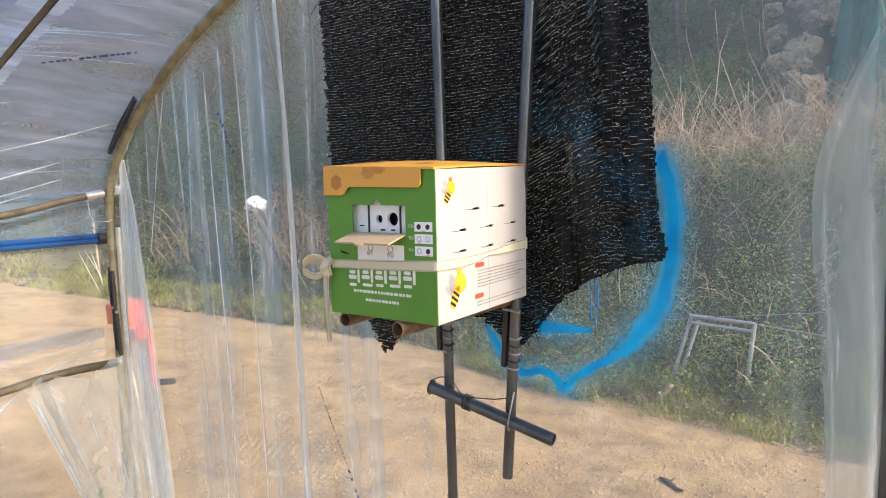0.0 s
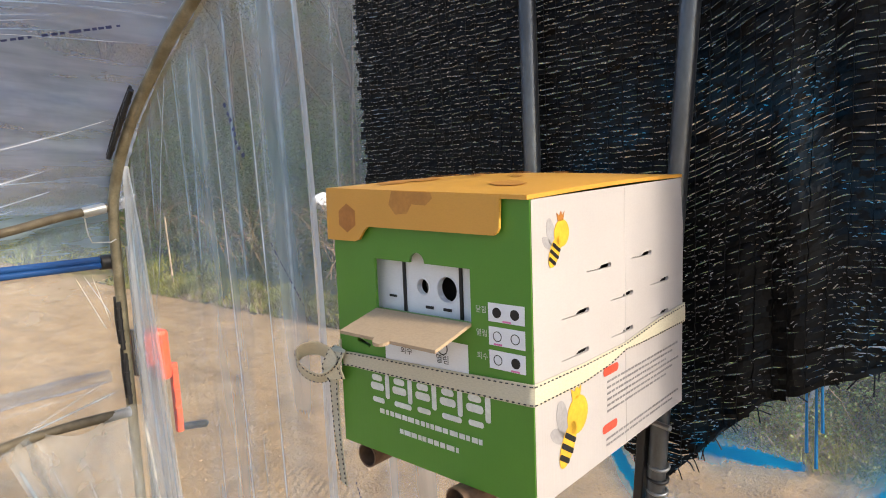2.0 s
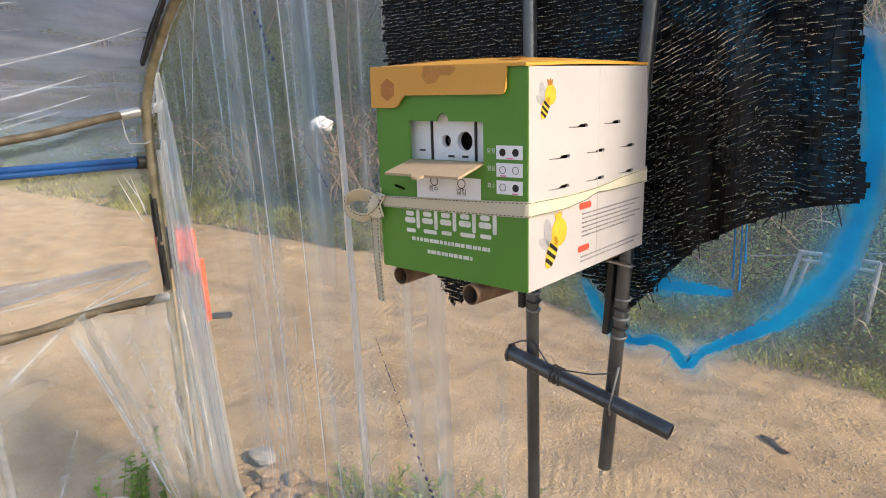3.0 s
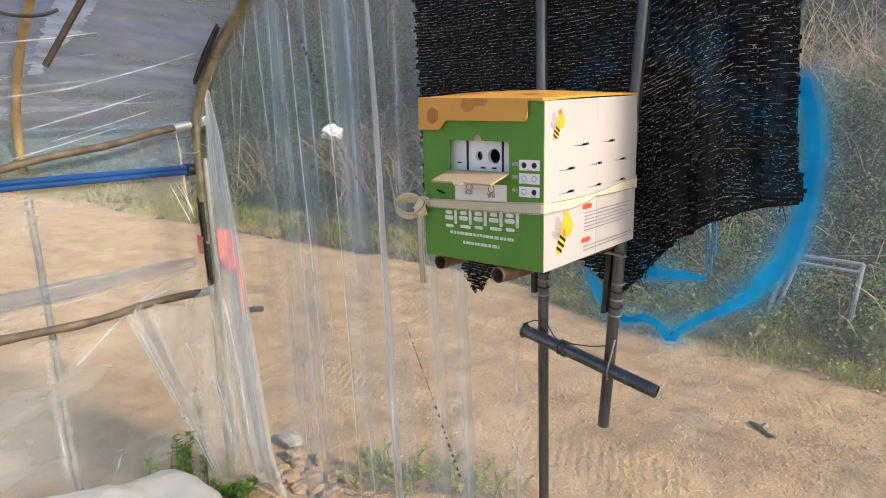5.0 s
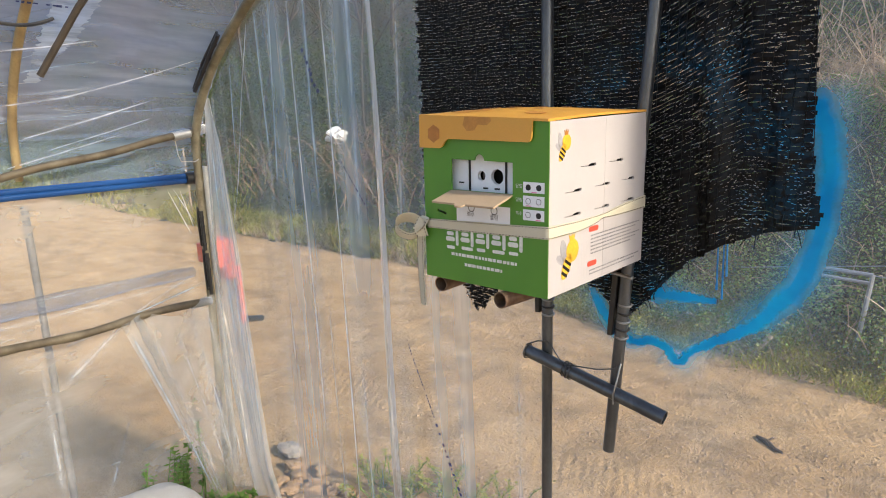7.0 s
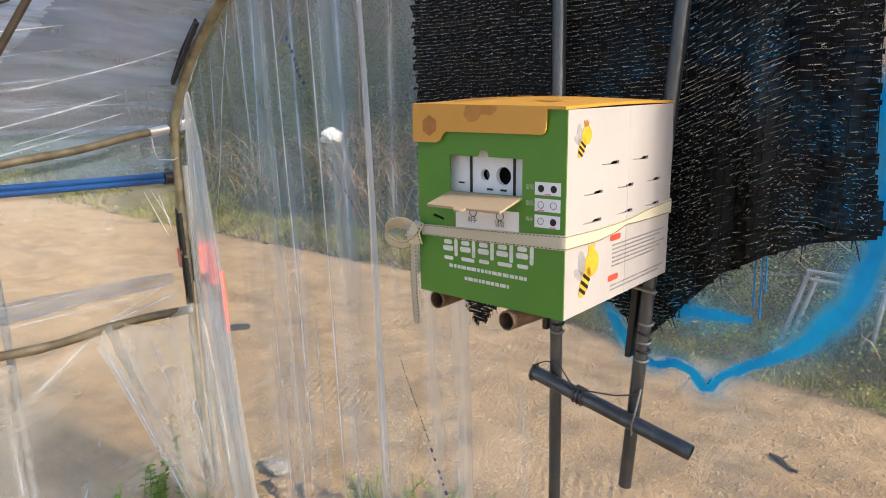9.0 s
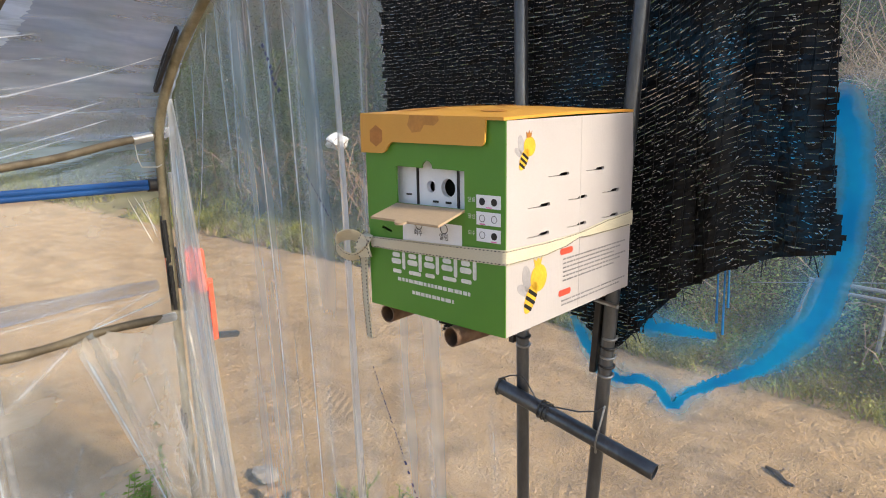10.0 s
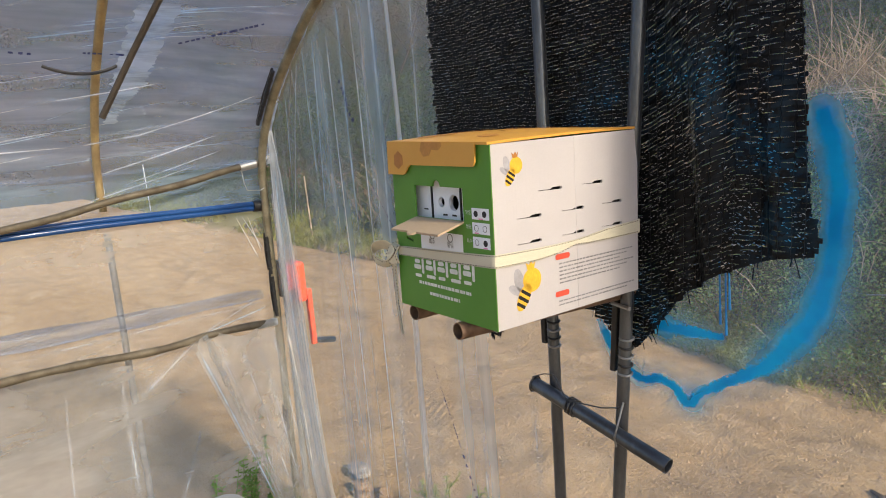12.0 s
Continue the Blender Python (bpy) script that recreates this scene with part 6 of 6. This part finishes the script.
for _ in range(3600):
    b = on_land(1, -3.2, 3.2, 1.0, 3.0)[0]
    t = Vector((rng.normal(0, 0.28), rng.normal(0, 0.15), rng.uniform(0.10, 0.34) + 0.45 * rng.random() ** 2.5))
    p = Vector(b)
    g.tube([p, p + t * 0.5 + Vector((rng.normal(0, 0.05), 0, 0.03)), p + t + Vector((0, 0, -0.12 * rng.random()))], [0.0034, 0.0028, 0.0015], 3, caps=False)
for _ in range(16):
    b = Vector(on_land(1, -2.3, 0.4, 1.2, 2.6)[0])
    t = Vector((rng.normal(0, 0.25), 0, rng.uniform(0.9, 1.5)))
    g.tube([b, b + t * 0.4 + Vector((0.03, 0, 0)), b + t * 0.75 - Vector((0.03, 0, 0)), b + t], [0.006, 0.005, 0.004, 0.0018], 4, caps=False)
for _ in range(900):
    p = Vector(on_land(1, -3.2, 2.4, 0.15, 1.5)[0])
    t = Vector((rng.normal(0, 0.14), rng.normal(-0.05, 0.06), rng.uniform(0.03, 0.26)))
    g.tube([p, p + t * 0.6 + Vector((0, 0, 0.03)), p + t], [0.003, 0.0025, 0.0015], 3, caps=False)
tagged(part("dry_stems", g, STRAW, smooth=False), "tangle of dry straw-coloured stems above the bank", "dry grass", kind="stuff")

def beside_rocks(p):
    """Leaves out the bare rock face."""
    face = (p[:, 0] > -0.118 * p[:, 1]) & (p[:, 0] < 0.3) & (p[:, 1] > 5.8) & (p[:, 1] < 11)
    return p[~face | (rng.random(len(p)) < 0.22)]


# arching bare brambles and undergrowth beside the road
g = Geo()
for cx, cs in ((-5.0, 1.0), (-5.9, 1.5), (-4.2, 1.6), (-7.4, 1.2), (-3.3, 1.8), (-9.0, 1.6), (-6.6, 2.6), (-11.5, 1.8)):
    for _ in range(30):
        b = Vector(on_land(1, cx - 0.5, cx + 0.5, cs - 0.3, cs + 0.4)[0])
        a = rng.uniform(0, 6.28)
        reach, tall = rng.uniform(0.5, 1.5), rng.uniform(0.5, 1.25)
        d = Vector((math.cos(a), 0.6 * math.sin(a), 0)) * reach
        pts = [b + d * t + Vector((rng.normal(0, 0.012), 0, tall * (2.3 * t - 1.9 * t * t))) for t in (0, 0.15, 0.3, 0.45, 0.6, 0.8, 1.0)]
        g.tube(pts, [0.008, 0.007, 0.006, 0.005, 0.0045, 0.003, 0.002], 3, caps=False)
tagged(part("brambles", g, TWIG, smooth=False), "bare arching bramble stems on the hillside", "brambles", kind="stuff")
g = Geo()
leaf_cloud(g, clumped(70000, -20, -2.6, 0.3, 3.2, 260, 0.24), 0.7, 0.015, 0.8)
leaf_cloud(g, clumped(60000, -14, -2.6, 1.6, 5.0, 130, 0.28), 1.9, 0.018, 0.8)
leaf_cloud(g, beside_rocks(clumped(120000, -4.0, 3.0, 3.0, 9.0, 260, 0.35)), 0.8, 0.015, 0.8)
tagged(part("undergrowth", g, SHRUB, smooth=False), "dense dark green undergrowth below the hillside", "undergrowth", kind="stuff")
g = Geo()
leaf_cloud(g, beside_rocks(clumped(150000, -30, 9, 4.2, 20, 800, 0.6)), 1.5, 0.028, 0.9)
leaf_cloud(g, clumped(60000, -20, -2.6, 1.2, 4.8, 260, 0.3), 0.8, 0.016, 0.9)
far = np.stack([rng.uniform(-62, -27, 110000), rng.uniform(-12, 34, 110000), np.zeros(110000)], 1)
far[:, 2] = height(far[:, 0], far[:, 1])
leaf_cloud(g, far, 1.6, 0.07, 0.9)
tagged(part("hill_brush", g, DULL, smooth=False), "reddish brown brush covering the hillside", "brush", kind="stuff")


def tree(at, tall, seed, leaves, label, lean=0.0, leaf_mat=None):
    r = np.random.default_rng(seed)
    root = Vector(at)
    t = thing("tree", at, label=label, category="tree", group="hillside trees")
    g = Geo()
    tips = []

    def limb(p, d, length, rad, depth):
        pts, rs, q = [p], [rad], p
        for i in range(4):
            d = (d + Vector((r.normal(0, 0.13), r.normal(0, 0.13), 0.05))).normalized()
            q = q + d * length / 4
            pts.append(q)
            rs.append(rad * (1 - 0.16 * (i + 1)))
            if depth > 0 and i >= 1:
                for _ in range(2 if depth > 1 else 3):
                    k = Vector((r.normal(0, 1), r.normal(0, 1), r.uniform(-0.1, 0.7))).normalized()
                    limb(q, (d * 0.6 + k * 0.8).normalized(), length * r.uniform(0.35, 0.6), rs[-1] * 0.55, depth - 1)
            elif depth == 0:
                tips.append(q)
        g.tube(pts, rs, 5 if depth else 3, caps=False)

    limb(root - Vector((0, 0, 0.1)), Vector((lean, 0, 1)).normalized(), tall, tall * 0.012, 2)
    part("trunk", g, BARK, t)
    k = np.array(tips)
    p = k[r.integers(0, len(k), 2 * leaves)] + r.normal(0, 0.13, (2 * leaves, 3))
    lv = Geo()
    leaf_cloud(lv, p, 0.1, 0.022, 0.8)
    part("crown", lv, leaf_mat or SHRUB, t, smooth=False, kind="stuff")


for i, (x, s, tall, leaves) in enumerate(((-4.2, 2.6, 3.4, 700), (-5.6, 3.6, 4.0, 1400), (-7.2, 3.0, 3.2, 500), (-8.6, 4.2, 4.4, 1500), (-10.5, 3.2, 3.6, 700), (-12.5, 4.6, 4.5, 1500), (-15.5, 3.6, 3.6, 700), (-3.0, 4.4, 4.2, 1500), (-1.9, 5.2, 4.4, 900), (-6.4, 6.2, 4.6, 1600), (-11, 7.5, 5.0, 1500), (-19, 5.0, 4.2, 1000), (0.5, 7.0, 4.0, 1300), (-24, 7.0, 5.0, 1200))):
    y = float(edge(x)) + s
    tree((x, y, float(height(x, y))), tall, 40 + i, leaves, "slender hillside tree with sparse spring foliage" if leaves > 1000 else "thin, nearly bare hillside tree", 0.1 * math.sin(i * 2.1), None if i in (1, 3, 7) else DULL)

# rocks in the hillside
r2 = np.random.default_rng(11)
for i in range(26):
    sy = 3.9 + 2.6 * (i / 26) + r2.uniform(-0.1, 0.1)
    y = 3.38 + sy
    x = y * r2.uniform(-0.10, -0.015)
    q = r2.uniform(0.12, 0.27)
    stone((x, y, float(height(x, y)) + q * 0.35), (q, q * 0.8, q * 0.8), 60 + i, ROCK, "pale weathered rock set in the hillside", "rock", "hillside rocks")


def tarp_fn(u, v):
    x = -0.30 + 1.5 * u
    y = 7.2 + 0.12 * math.sin(u * 21) + 0.08 * math.sin(u * 47 + v * 3)
    return (x + 0.30 * v, y, float(height(x, 7.0)) - 0.1 + 2.6 * v)


tarp = part("hanging_netting", Geo().sheet(tarp_fn, 60, 10), GREEN_TARP)
tagged(tarp, "dark green netting hanging in folds before the rocks", "netting")
